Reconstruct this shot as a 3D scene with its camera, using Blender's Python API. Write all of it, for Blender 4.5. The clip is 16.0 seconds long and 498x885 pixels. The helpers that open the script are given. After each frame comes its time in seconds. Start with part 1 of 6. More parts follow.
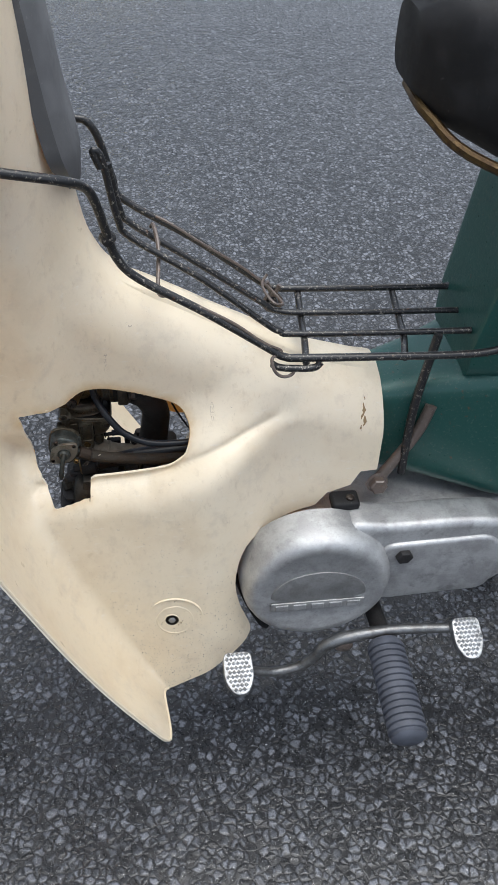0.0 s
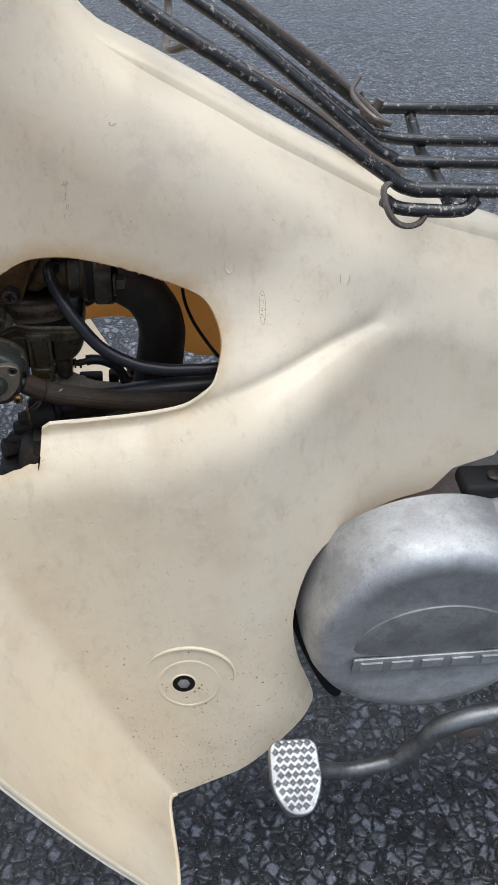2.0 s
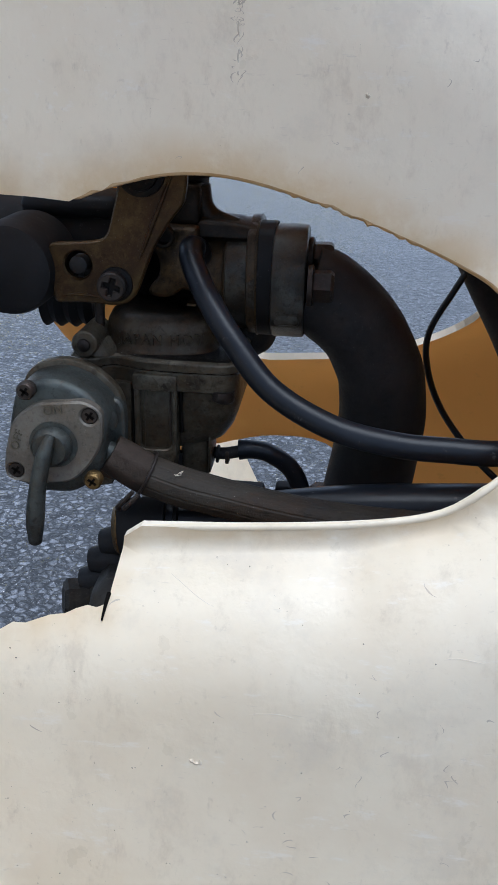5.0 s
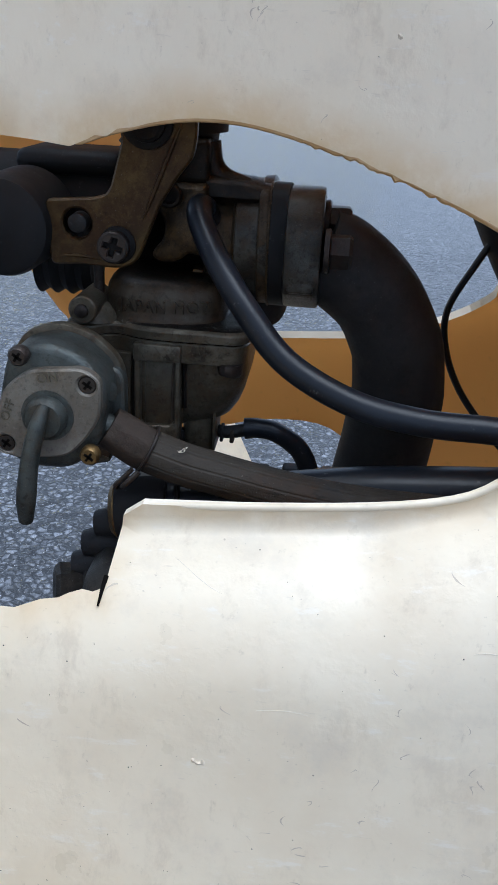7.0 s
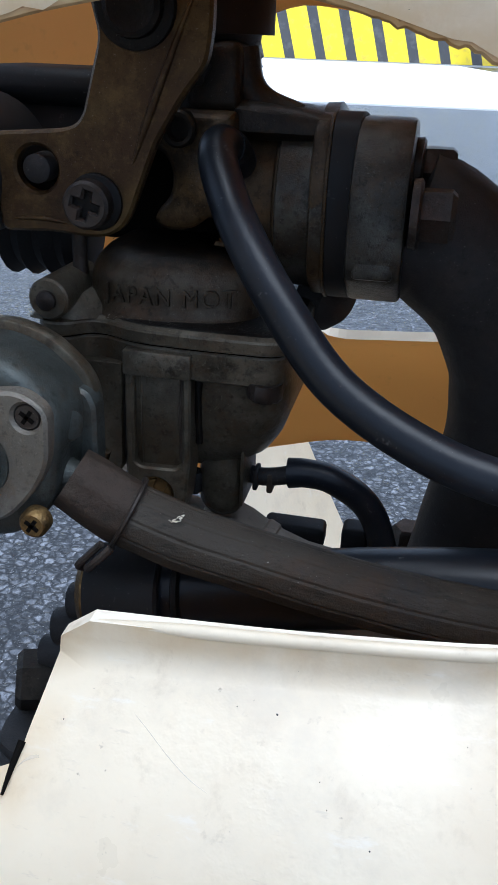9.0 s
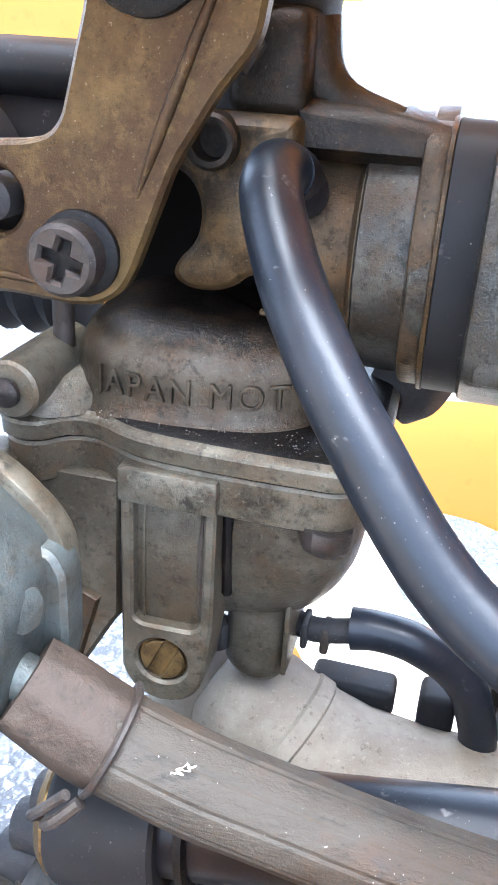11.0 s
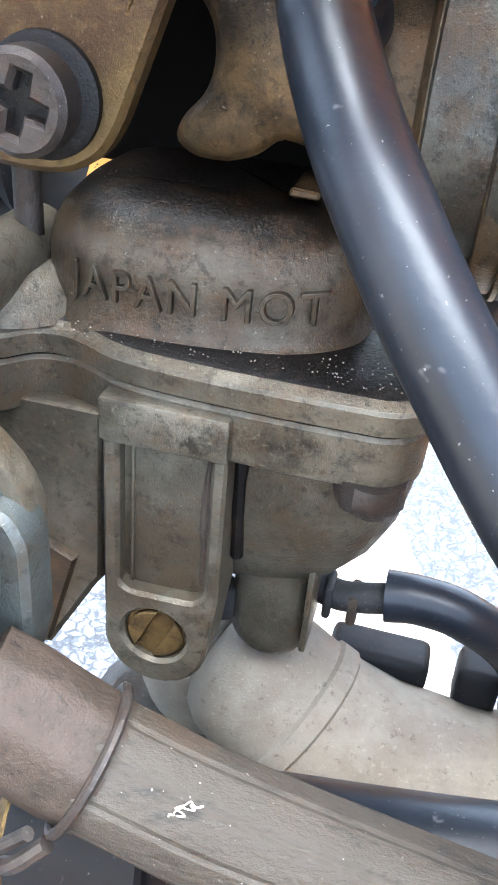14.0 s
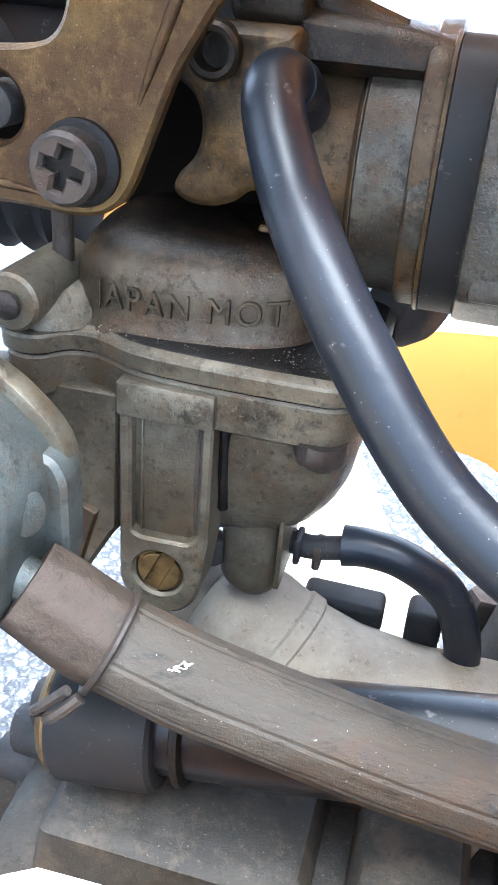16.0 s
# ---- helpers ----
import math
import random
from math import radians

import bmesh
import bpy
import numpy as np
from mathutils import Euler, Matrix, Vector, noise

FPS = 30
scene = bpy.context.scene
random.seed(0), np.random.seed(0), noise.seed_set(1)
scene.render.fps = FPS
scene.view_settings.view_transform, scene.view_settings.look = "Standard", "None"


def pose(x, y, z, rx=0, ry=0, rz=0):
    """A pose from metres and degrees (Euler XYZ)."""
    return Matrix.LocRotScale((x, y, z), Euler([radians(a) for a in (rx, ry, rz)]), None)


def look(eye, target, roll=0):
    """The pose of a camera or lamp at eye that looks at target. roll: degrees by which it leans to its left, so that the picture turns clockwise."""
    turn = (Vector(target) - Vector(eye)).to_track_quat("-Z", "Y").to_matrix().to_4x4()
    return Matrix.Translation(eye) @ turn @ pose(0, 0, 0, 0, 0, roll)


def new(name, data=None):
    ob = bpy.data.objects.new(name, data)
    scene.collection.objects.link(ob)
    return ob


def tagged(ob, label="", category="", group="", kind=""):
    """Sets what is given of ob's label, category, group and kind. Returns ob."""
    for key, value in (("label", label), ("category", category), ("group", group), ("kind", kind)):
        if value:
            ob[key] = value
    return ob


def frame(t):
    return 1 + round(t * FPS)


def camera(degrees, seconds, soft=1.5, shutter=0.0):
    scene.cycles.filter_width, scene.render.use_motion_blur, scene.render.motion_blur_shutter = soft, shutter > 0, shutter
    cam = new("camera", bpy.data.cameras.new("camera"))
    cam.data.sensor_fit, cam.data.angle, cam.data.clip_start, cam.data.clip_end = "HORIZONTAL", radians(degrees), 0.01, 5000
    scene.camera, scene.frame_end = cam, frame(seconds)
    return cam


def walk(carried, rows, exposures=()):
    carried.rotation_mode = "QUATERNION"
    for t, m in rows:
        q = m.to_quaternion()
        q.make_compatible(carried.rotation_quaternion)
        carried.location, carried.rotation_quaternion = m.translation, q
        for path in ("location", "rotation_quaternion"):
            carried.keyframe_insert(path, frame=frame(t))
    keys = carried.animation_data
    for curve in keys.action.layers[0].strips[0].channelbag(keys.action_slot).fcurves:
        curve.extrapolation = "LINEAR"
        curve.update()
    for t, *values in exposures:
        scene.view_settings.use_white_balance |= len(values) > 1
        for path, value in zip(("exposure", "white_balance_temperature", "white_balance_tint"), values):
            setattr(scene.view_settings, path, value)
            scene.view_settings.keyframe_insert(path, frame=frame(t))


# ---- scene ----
cam = camera(32.00, 16.0)
# seconds, eye, yaw, pitch and roll
ROWS = [
    (0.0, 0.0466, -0.6165, 0.9746, -9.34, -42.90, 2.97),
    (0.5, 0.0039, -0.5129, 0.9354, -16.98, -43.77, 7.56),
    (1.0, -0.0117, -0.4822, 0.8837, -14.85, -42.28, 5.69),
    (1.5, 0.0197, -0.4575, 0.8356, -10.20, -42.06, 3.67),
    (2.0, 0.0544, -0.4037, 0.7030, -7.78, -40.67, 2.67),
    (2.5, 0.0554, -0.3440, 0.5968, -3.22, -32.09, 1.71),
    (3.0, 0.0531, -0.2984, 0.5492, 0.44, -27.22, 1.36),
    (3.5, 0.0571, -0.2818, 0.5460, 0.79, -25.33, 1.26),
    (4.0, 0.0553, -0.2577, 0.5379, 2.42, -24.87, 1.44),
    (4.5, 0.0447, -0.2466, 0.5419, 4.09, -25.10, 1.56),
    (5.0, 0.0420, -0.2418, 0.5288, 5.46, -23.46, 1.57),
    (7.5, 0.0356, -0.2190, 0.5137, 4.72, -24.14, 3.25),
    (8.0, 0.0426, -0.1966, 0.5060, 5.78, -24.84, 3.05),
    (8.5, 0.0446, -0.1743, 0.5021, 8.48, -24.48, 2.21),
    (9.0, 0.0383, -0.1571, 0.5002, 11.23, -24.87, 2.23),
    (9.5, 0.0349, -0.1398, 0.5000, 13.49, -24.34, 1.34),
    (10.0, 0.0304, -0.1277, 0.5009, 13.96, -24.33, 2.07),
    (12.5, 0.0182, -0.0854, 0.4948, 12.27, -30.74, 4.92),
    (13.0, 0.0157, -0.0860, 0.4946, 12.08, -31.30, 5.23),
    (13.5, 0.0163, -0.0863, 0.4922, 11.99, -31.43, 5.27),
    (14.0, 0.0161, -0.0846, 0.4888, 12.23, -31.66, 5.18),
    (14.5, 0.0160, -0.0865, 0.4898, 11.76, -31.93, 5.49),
    (15.0, 0.0184, -0.0900, 0.4930, 11.43, -31.80, 5.67),
    (15.5, 0.0189, -0.0946, 0.4962, 11.02, -31.63, 5.73),
    (16.0, 0.0248, -0.1080, 0.4969, 12.85, -29.95, 4.59),
]
EXPOSURES = [(0.0, 0.72, 6350.0, 8.0), (1.5, 0.76, 6250.0, 7.5), (2.0, 0.62, 6150.0, 8.0), (2.5, 0.33, 6050.0, 8.0), (3.0, 0.20, 5900.0, 8.0), (3.5, 0.41, 5700.0, 8.0), (4.0, 0.70, 5550.0, 8.0), (4.5, 0.68, 5520.0, 8.0), (5.0, 0.76, 5500.0, 8.0), (7.3, 0.86, 5400.0, 7.0), (8.5, 0.8, 5400.0, 7.0), (9.0, 0.85, 5400.0, 7.0), (9.5, 1.25, 5300.0, 8.0), (10.2, 2.85, 5350.0, 9.0), (12.3, 4.46, 5850.0, 7.0), (13.0, 4.32, 5850.0, 7.0), (14.0, 4.0, 5720.0, 6.0), (15.0, 4.20, 5700.0, 5.5), (15.5, 4.08, 5660.0, 5.5), (16.0, 3.88, 5600.0, 5.5)]


def heading(yaw, pitch):
    y, p = radians(yaw), radians(pitch)
    return Vector((-math.sin(y) * math.cos(p), math.cos(y) * math.cos(p), math.sin(p)))


walk(cam, [(t, look((x, y, z), Vector((x, y, z)) + heading(yaw, pitch), roll)) for t, x, y, z, yaw, pitch, roll in ROWS], EXPOSURES)
# -- end of path --

# ---- light ----
world = bpy.data.worlds.new("sky")
scene.world = world
world.use_nodes = True
wn = world.node_tree
wn.nodes.clear()
sky = wn.nodes.new("ShaderNodeTexSky")
sky.sky_type = "NISHITA"
sky.sun_disc = False
sky.sun_elevation, sky.sun_rotation = radians(80), radians(135)
sky.air_density, sky.dust_density, sky.ozone_density = 1.0, 3.0, 1.0
haze = wn.nodes.new("ShaderNodeMixRGB")
haze.inputs[0].default_value = 0.55
haze.inputs[2].default_value = (6.2, 6.6, 7.4, 1)
wn.links.new(sky.outputs[0], haze.inputs[1])
back = wn.nodes.new("ShaderNodeBackground")
back.inputs[1].default_value = 0.112
wn.links.new(haze.outputs[0], back.inputs[0])
wout = wn.nodes.new("ShaderNodeOutputWorld")
wn.links.new(back.outputs[0], wout.inputs[0])
sun = new("sun", bpy.data.lights.new("sun", "SUN"))
sun.data.energy, sun.data.angle, sun.data.color = 2.8, radians(60), (1.0, 0.98, 0.95)
sun.matrix_world = look((0.5, -0.1, 4.0), (0, 0, 0))


# ---- materials ----
def rgb(r, g, b):
    return (r, g, b, 1.0)


class Mat:
    """A small wrapper that wires a Principled shader with layered variation."""

    def __init__(self, name, colour, rough=0.5, metal=0.0, spec=0.5):
        self.m = bpy.data.materials.new(name)
        self.m.use_nodes = True
        self.t = self.m.node_tree
        self.b = next(n for n in self.t.nodes if n.type == "BSDF_PRINCIPLED")
        self.b.inputs["Base Color"].default_value = rgb(*colour)
        self.b.inputs["Roughness"].default_value = rough
        self.b.inputs["Metallic"].default_value = metal
        self.b.inputs["Specular IOR Level"].default_value = spec
        self.co = self.t.nodes.new("ShaderNodeTexCoord").outputs["Object"]
        self.colour = None
        self.height = []

    def node(self, kind, **sets):
        n = self.t.nodes.new(kind)
        for k, v in sets.items():
            n.inputs[k].default_value = v
        return n

    def noise(self, scale, detail=4.0, rough=0.55, stretch=(1, 1, 1)):
        mp = self.node("ShaderNodeMapping")
        mp.inputs["Scale"].default_value = stretch
        self.t.links.new(self.co, mp.inputs[0])
        n = self.node("ShaderNodeTexNoise", Scale=scale, Detail=detail, Roughness=rough)
        self.t.links.new(mp.outputs[0], n.inputs["Vector"])
        return n.outputs["Fac"]

    def cells(self, scale, feature="F1", stretch=(1, 1, 1)):
        mp = self.node("ShaderNodeMapping")
        mp.inputs["Scale"].default_value = stretch
        self.t.links.new(self.co, mp.inputs[0])
        n = self.node("ShaderNodeTexVoronoi", Scale=scale)
        n.feature = feature
        self.t.links.new(mp.outputs[0], n.inputs["Vector"])
        return n

    def ramp(self, fac, lo, hi):
        n = self.node("ShaderNodeMapRange")
        n.inputs["From Min"].default_value, n.inputs["From Max"].default_value = lo, hi
        n.interpolation_type = "SMOOTHSTEP"
        self.t.links.new(fac, n.inputs["Value"])
        return n.outputs[0]

    def times(self, a, b):
        n = self.t.nodes.new("ShaderNodeMath")
        n.operation = "MULTIPLY"
        for k, v in enumerate((a, b)):
            if isinstance(v, float):
                n.inputs[k].default_value = v
            else:
                self.t.links.new(v, n.inputs[k])
        return n.outputs[0]

    def layer(self, fac, colour, amount=1.0):
        """Mixes a colour over what is there, by fac."""
        n = self.t.nodes.new("ShaderNodeMixRGB")
        self.t.links.new(self.times(fac, float(amount)), n.inputs[0])
        if self.colour is None:
            n.inputs[1].default_value = self.b.inputs["Base Color"].default_value
        else:
            self.t.links.new(self.colour, n.inputs[1])
        n.inputs[2].default_value = rgb(*colour)
        self.colour = n.outputs[0]
        self.t.links.new(self.colour, self.b.inputs["Base Color"])
        return self

    def roughen(self, fac, lo, hi):
        n = self.node("ShaderNodeMapRange")
        n.inputs["To Min"].default_value, n.inputs["To Max"].default_value = lo, hi
        self.t.links.new(fac, n.inputs["Value"])
        self.t.links.new(n.outputs[0], self.b.inputs["Roughness"])
        return self

    def translucent(self, amount, colour):
        """Lets light through a thin skin."""
        t = self.node("ShaderNodeBsdfTranslucent")
        t.inputs["Color"].default_value = rgb(*colour)
        mix = self.t.nodes.new("ShaderNodeMixShader")
        mix.inputs[0].default_value = amount
        self.t.links.new(self.b.outputs[0], mix.inputs[1])
        self.t.links.new(t.outputs[0], mix.inputs[2])
        out = next(n for n in self.t.nodes if n.type == "OUTPUT_MATERIAL")
        self.t.links.new(mix.outputs[0], out.inputs["Surface"])
        return self

    def bump(self, fac, metres, strength=1.0):
        n = self.node("ShaderNodeBump", Strength=strength, Distance=metres)
        self.t.links.new(fac, n.inputs["Height"])
        if self.height:
            self.t.links.new(self.height[-1], n.inputs["Normal"])
        self.height.append(n.outputs[0])
        self.t.links.new(n.outputs[0], self.b.inputs["Normal"])
        return self


def plastic_cream():
    m = Mat("cream_plastic", (0.735, 0.640, 0.480), 0.32, 0.0, 0.6)
    m.layer(m.ramp(m.noise(5, 3), 0.35, 0.7), (0.76, 0.695, 0.565), 0.9)
    m.layer(m.ramp(m.noise(17, 6, 0.65), 0.45, 0.75), (0.58, 0.48, 0.34), 0.5)
    m.layer(m.ramp(m.noise(45, 7, 0.72), 0.50, 0.70), (0.55, 0.49, 0.395), 0.50)
    m.layer(m.ramp(m.noise(75, 8, 0.78, (1, 1, 0.6)), 0.55, 0.68), (0.48, 0.405, 0.30), 0.28)
    m.layer(m.ramp(m.noise(100, 6, 0.75, (1, 1, 0.5)), 0.54, 0.74), (0.42, 0.345, 0.25), 0.42)
    m.layer(m.ramp(m.noise(230, 5, 0.75, (0.3, 1, 1)), 0.58, 0.70), (0.78, 0.75, 0.69), 0.45)
    m.layer(m.ramp(m.noise(380, 4, 0.7, (1, 1, 0.5)), 0.62, 0.76), (0.33, 0.27, 0.20), 0.35)
    m.layer(m.ramp(m.noise(900, 3, 0.7, (0.25, 1, 1)), 0.64, 0.74), (0.50, 0.44, 0.36), 0.4)
    m.layer(m.ramp(m.noise(700, 2, 0.6), 0.73, 0.80), (0.14, 0.10, 0.07), 0.6)
    edge = m.t.nodes.new("ShaderNodeAttribute")
    edge.attribute_name = "stain"
    m.layer(m.times(edge.outputs["Fac"], m.ramp(m.noise(60, 6, 0.7), 0.25, 0.62)), (0.54, 0.385, 0.195), 0.85)
    m.roughen(m.noise(60, 6), 0.20, 0.44)
    m.bump(m.noise(25, 5), 0.0012, 0.22).bump(m.ramp(m.noise(95, 5, 0.6), 0.5, 0.72), 0.0005, 0.14).bump(m.noise(240, 4), 0.0002, 0.25)
    m.translucent(0.22, (0.88, 0.72, 0.44))
    return m.m


def plastic_amber():
    m = Mat("amber_plastic", (0.76, 0.42, 0.13), 0.5)
    m.layer(m.ramp(m.noise(14, 6), 0.4, 0.7), (0.64, 0.33, 0.06), 0.6)
    m.layer(m.ramp(m.noise(200, 4), 0.62, 0.75), (0.25, 0.14, 0.05), 0.4)
    m.bump(m.noise(120, 3), 0.0005, 0.3)
    m.translucent(0.6, (0.92, 0.56, 0.22))
    return m.m


def cast_metal(name, colour, dirt, rust=(0.16, 0.08, 0.035), metal=0.75, rough=(0.35, 0.7), rusty=0.5, grain=1500, grime=0.5, scale=90, darkened=None):
    m = Mat(name, colour, 0.5, metal, 0.28)
    m.layer(m.ramp(m.noise(scale, 7, 0.65), 0.40, 0.62), dirt, 0.8)
    m.layer(m.ramp(m.noise(scale * 1.7, 7, 0.70), 0.50, 0.66), rust, rusty)
    m.layer(m.ramp(m.noise(scale * 1.2, 8, 0.72), 0.55, 0.70), tuple(c * 0.25 for c in dirt), grime)
    m.layer(m.ramp(m.noise(grain * 0.5, 5, 0.75), 0.57, 0.68), tuple(c * 0.3 for c in dirt), 0.5)
    if darkened:
        # oily soot and the overhang's shade are coloured in above this height, border ragged
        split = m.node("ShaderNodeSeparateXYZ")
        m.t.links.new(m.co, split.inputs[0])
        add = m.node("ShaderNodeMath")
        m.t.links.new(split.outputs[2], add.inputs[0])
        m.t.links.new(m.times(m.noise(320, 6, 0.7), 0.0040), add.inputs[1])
        m.layer(m.ramp(add.outputs[0], darkened + 0.0014, darkened + 0.0030), (0.0045, 0.0036, 0.0030), 0.96)
    m.layer(m.ramp(m.noise(430, 7, 0.75), 0.50, 0.64), rust, 0.6 * rusty)
    m.layer(m.ramp(m.noise(610, 7, 0.78), 0.53, 0.63), tuple(c * 0.35 for c in dirt), 0.65 * grime)
    m.layer(m.ramp(m.noise(1700, 3, 0.7), 0.60, 0.70), tuple(min(0.9, c * 1.45) for c in colour), 0.4)
    m.layer(m.ramp(m.noise(2600, 2, 0.6), 0.68, 0.74), (0.30, 0.28, 0.25), 0.25)
    m.roughen(m.noise(300, 6, 0.7), *rough)
    m.bump(m.noise(260, 4), 0.0003, 0.22).bump(m.noise(grain * 1.9, 4, 0.7), 0.00020, 0.6)
    return m.m


def rubber(name, colour, rough=(0.38, 0.6), dust=(0.25, 0.24, 0.23), dusty=0.25, spec=0.5):
    m = Mat(name, colour, 0.5, 0.0, spec)
    m.layer(m.ramp(m.noise(300, 3, 0.7), 0.66, 0.76), dust, dusty)
    m.layer(m.ramp(m.noise(2600, 2, 0.6), 0.705, 0.74), dust, 0.4)
    m.layer(m.ramp(m.noise(40, 4), 0.45, 0.7), tuple(c * 1.8 + 0.01 for c in colour), 0.5)
    m.roughen(m.noise(160, 4), *rough)
    m.bump(m.noise(500, 3), 0.0002, 0.3)
    return m.m


def worn_paint(name, paint, chip=(0.30, 0.27, 0.23), rust=(0.12, 0.05, 0.025), amount=0.5):
    m = Mat(name, paint, 0.3, 0.1)
    m.layer(m.ramp(m.noise(360, 7, 0.78), 0.565, 0.61), chip, amount)
    m.layer(m.ramp(m.noise(150, 6, 0.7), 0.62, 0.70), rust, 0.8)
    m.roughen(m.noise(220, 4), 0.18, 0.5)
    m.bump(m.noise(300, 5, 0.7), 0.0004, 0.5)
    return m.m


def asphalt():
    m = Mat("asphalt", (0.012, 0.0122, 0.013), 0.5, 0.0, 0.32)
    warp = m.node("ShaderNodeTexNoise", Scale=150.0, Detail=3.0)
    m.t.links.new(m.co, warp.inputs["Vector"])
    shift = m.t.nodes.new("ShaderNodeVectorMath")
    shift.operation = "MULTIPLY_ADD"
    m.t.links.new(warp.outputs["Color"], shift.inputs[0])
    shift.inputs[1].default_value = (0.0065, 0.0065, 0.0)
    m.t.links.new(m.co, shift.inputs[2])
    m.co = shift.outputs[0]
    stone, edge = m.cells(105, "F1", (1, 1, 0)), m.cells(105, "DISTANCE_TO_EDGE", (1, 1, 0))
    m.layer(m.ramp(stone.outputs["Color"], 0.15, 0.95), (0.160, 0.168, 0.190), 0.95)
    grit = m.cells(330, "F1", (1, 1, 0))
    m.layer(m.ramp(grit.outputs["Color"], 0.50, 1.0), (0.22, 0.23, 0.255), 0.45)
    m.layer(m.ramp(m.noise(300, 6, 0.75), 0.48, 0.60), (0.016, 0.0165, 0.018), 0.7)
    gap = m.t.nodes.new("ShaderNodeMath")
    gap.operation = "SUBTRACT"
    gap.inputs[0].default_value = 1.0
    m.t.links.new(m.ramp(edge.outputs["Distance"], 0.04, 0.26), gap.inputs[1])
    m.layer(m.times(gap.outputs[0], m.ramp(m.noise(70, 4), 0.22, 0.45)), (0.009, 0.009, 0.0095), 0.95)
    m.layer(m.ramp(m.noise(620, 2), 0.66, 0.74), (0.50, 0.50, 0.50), 0.8)
    m.layer(m.ramp(m.noise(1.3, 4), 0.4, 0.7), (0.07, 0.072, 0.077), 0.15)
    m.roughen(m.noise(200, 3), 0.20, 0.38)
    m.bump(m.ramp(edge.outputs["Distance"], 0.0, 0.30), 0.0030, 0.28).bump(m.noise(420, 5), 0.0010, 0.22)
    return m.m


CREAM, AMBER = plastic_cream(), plastic_amber()
CARB = cast_metal("carburettor_alloy", (0.1081, 0.0961, 0.0712), (0.0442, 0.0357, 0.0236), (0.0727, 0.0437, 0.0213), 0.45, (0.24, 0.5), 0.6, 1500, 0.9, 85)
DOME = cast_metal("stained_dome_alloy", (0.0587, 0.0474, 0.0323), (0.0199, 0.0125, 0.0069), (0.0499, 0.0279, 0.0129), 0.45, (0.22, 0.48), 0.7, 1100, 0.95, 100)
DOME_TOP = cast_metal("soot_shade_dome_alloy", (0.0587, 0.0474, 0.0323), (0.0199, 0.0125, 0.0069), (0.0499, 0.0279, 0.0129), 0.45, (0.22, 0.48), 0.7, 1100, 0.95, 100, 0.4643)
RUSTY = cast_metal("rusted_boss", (0.0562, 0.0435, 0.0330), (0.0300, 0.0218, 0.0165), (0.0562, 0.0300, 0.0195), 0.3, (0.45, 0.7), 0.5, 1500, 0.7, 160)
DARKSTEEL = cast_metal("grey_steel", (0.0661, 0.0643, 0.0563), (0.0220, 0.0202, 0.0172), (0.0501, 0.0318, 0.0165), 0.55, (0.26, 0.5), 0.6, 1500, 0.9, 85)
PEDAL = cast_metal("worn_pedal_steel", (0.20, 0.205, 0.21), (0.12, 0.12, 0.12), (0.14, 0.12, 0.10), 0.8, (0.3, 0.5), 0.3)
CARB_BROWN = cast_metal("stained_alloy", (0.0651, 0.0465, 0.0273), (0.0186, 0.0130, 0.0081), (0.0868, 0.0484, 0.0198), 0.4, (0.3, 0.6), 0.55, 1300, 1.0, 70)
BRACKET = cast_metal("bronzed_plate", (0.0650, 0.0405, 0.0140), (0.0277, 0.0123, 0.0055), (0.1016, 0.0647, 0.0222), 0.5, (0.28, 0.5), 0.7, 1900, 0.7, 80)
DARK = cast_metal("dark_alloy", (0.022, 0.0215, 0.022), (0.013, 0.0125, 0.013), (0.038, 0.030, 0.024), 0.15, (0.5, 0.75), 0.25)
TAP = cast_metal("zinc_tap", (0.0670, 0.0756, 0.0719), (0.0318, 0.0348, 0.0315), (0.0553, 0.0425, 0.0289), 0.5, (0.28, 0.55), 0.55, 1500, 0.9, 110)
PLATE = cast_metal("zinc_plate", (0.1824, 0.1708, 0.1483), (0.1186, 0.1051, 0.0855), (0.1460, 0.1079, 0.0699), 0.5, (0.35, 0.6), 0.4, 1500, 0.7)
CASE = cast_metal("crankcase_alloy", (0.46, 0.465, 0.47), (0.31, 0.31, 0.315), (0.27, 0.265, 0.25), 0.65, (0.36, 0.6), 0.3, 1800, 0.4, 40)
CASE_DULL = cast_metal("dull_case_alloy", (0.27, 0.272, 0.275), (0.19, 0.19, 0.19), (0.17, 0.165, 0.155), 0.6, (0.4, 0.6), 0.3, 1800, 0.4, 60)
HEAD = cast_metal("head_alloy", (0.1739, 0.1550, 0.1247), (0.1134, 0.0945, 0.0718), (0.1134, 0.0869, 0.0605), 0.1, (0.55, 0.8), 0.18, 1500, 0.12, 60)
STEEL = cast_metal("bolt_steel", (0.0446, 0.0376, 0.0331), (0.0217, 0.0173, 0.0147), (0.0421, 0.0242, 0.0166), 0.5, (0.28, 0.5), 0.6, 1500, 0.7, 150)
BRASS = cast_metal("brass", (0.1800, 0.1162, 0.0450), (0.0638, 0.0413, 0.0188), (0.0675, 0.0413, 0.0210), 0.8, (0.3, 0.55), 0.6, 1500, 0.95, 260)
HOSE = rubber("black_rubber_hose", (0.0050, 0.0064, 0.0096), (0.28, 0.44), spec=0.22)
NECK = cast_metal("oily_bronzed_body", (0.0144, 0.0101, 0.0062), (0.0043, 0.0034, 0.0024), (0.0408, 0.0216, 0.0086), 0.35, (0.3, 0.55), 0.6, 1100, 0.9, 75)
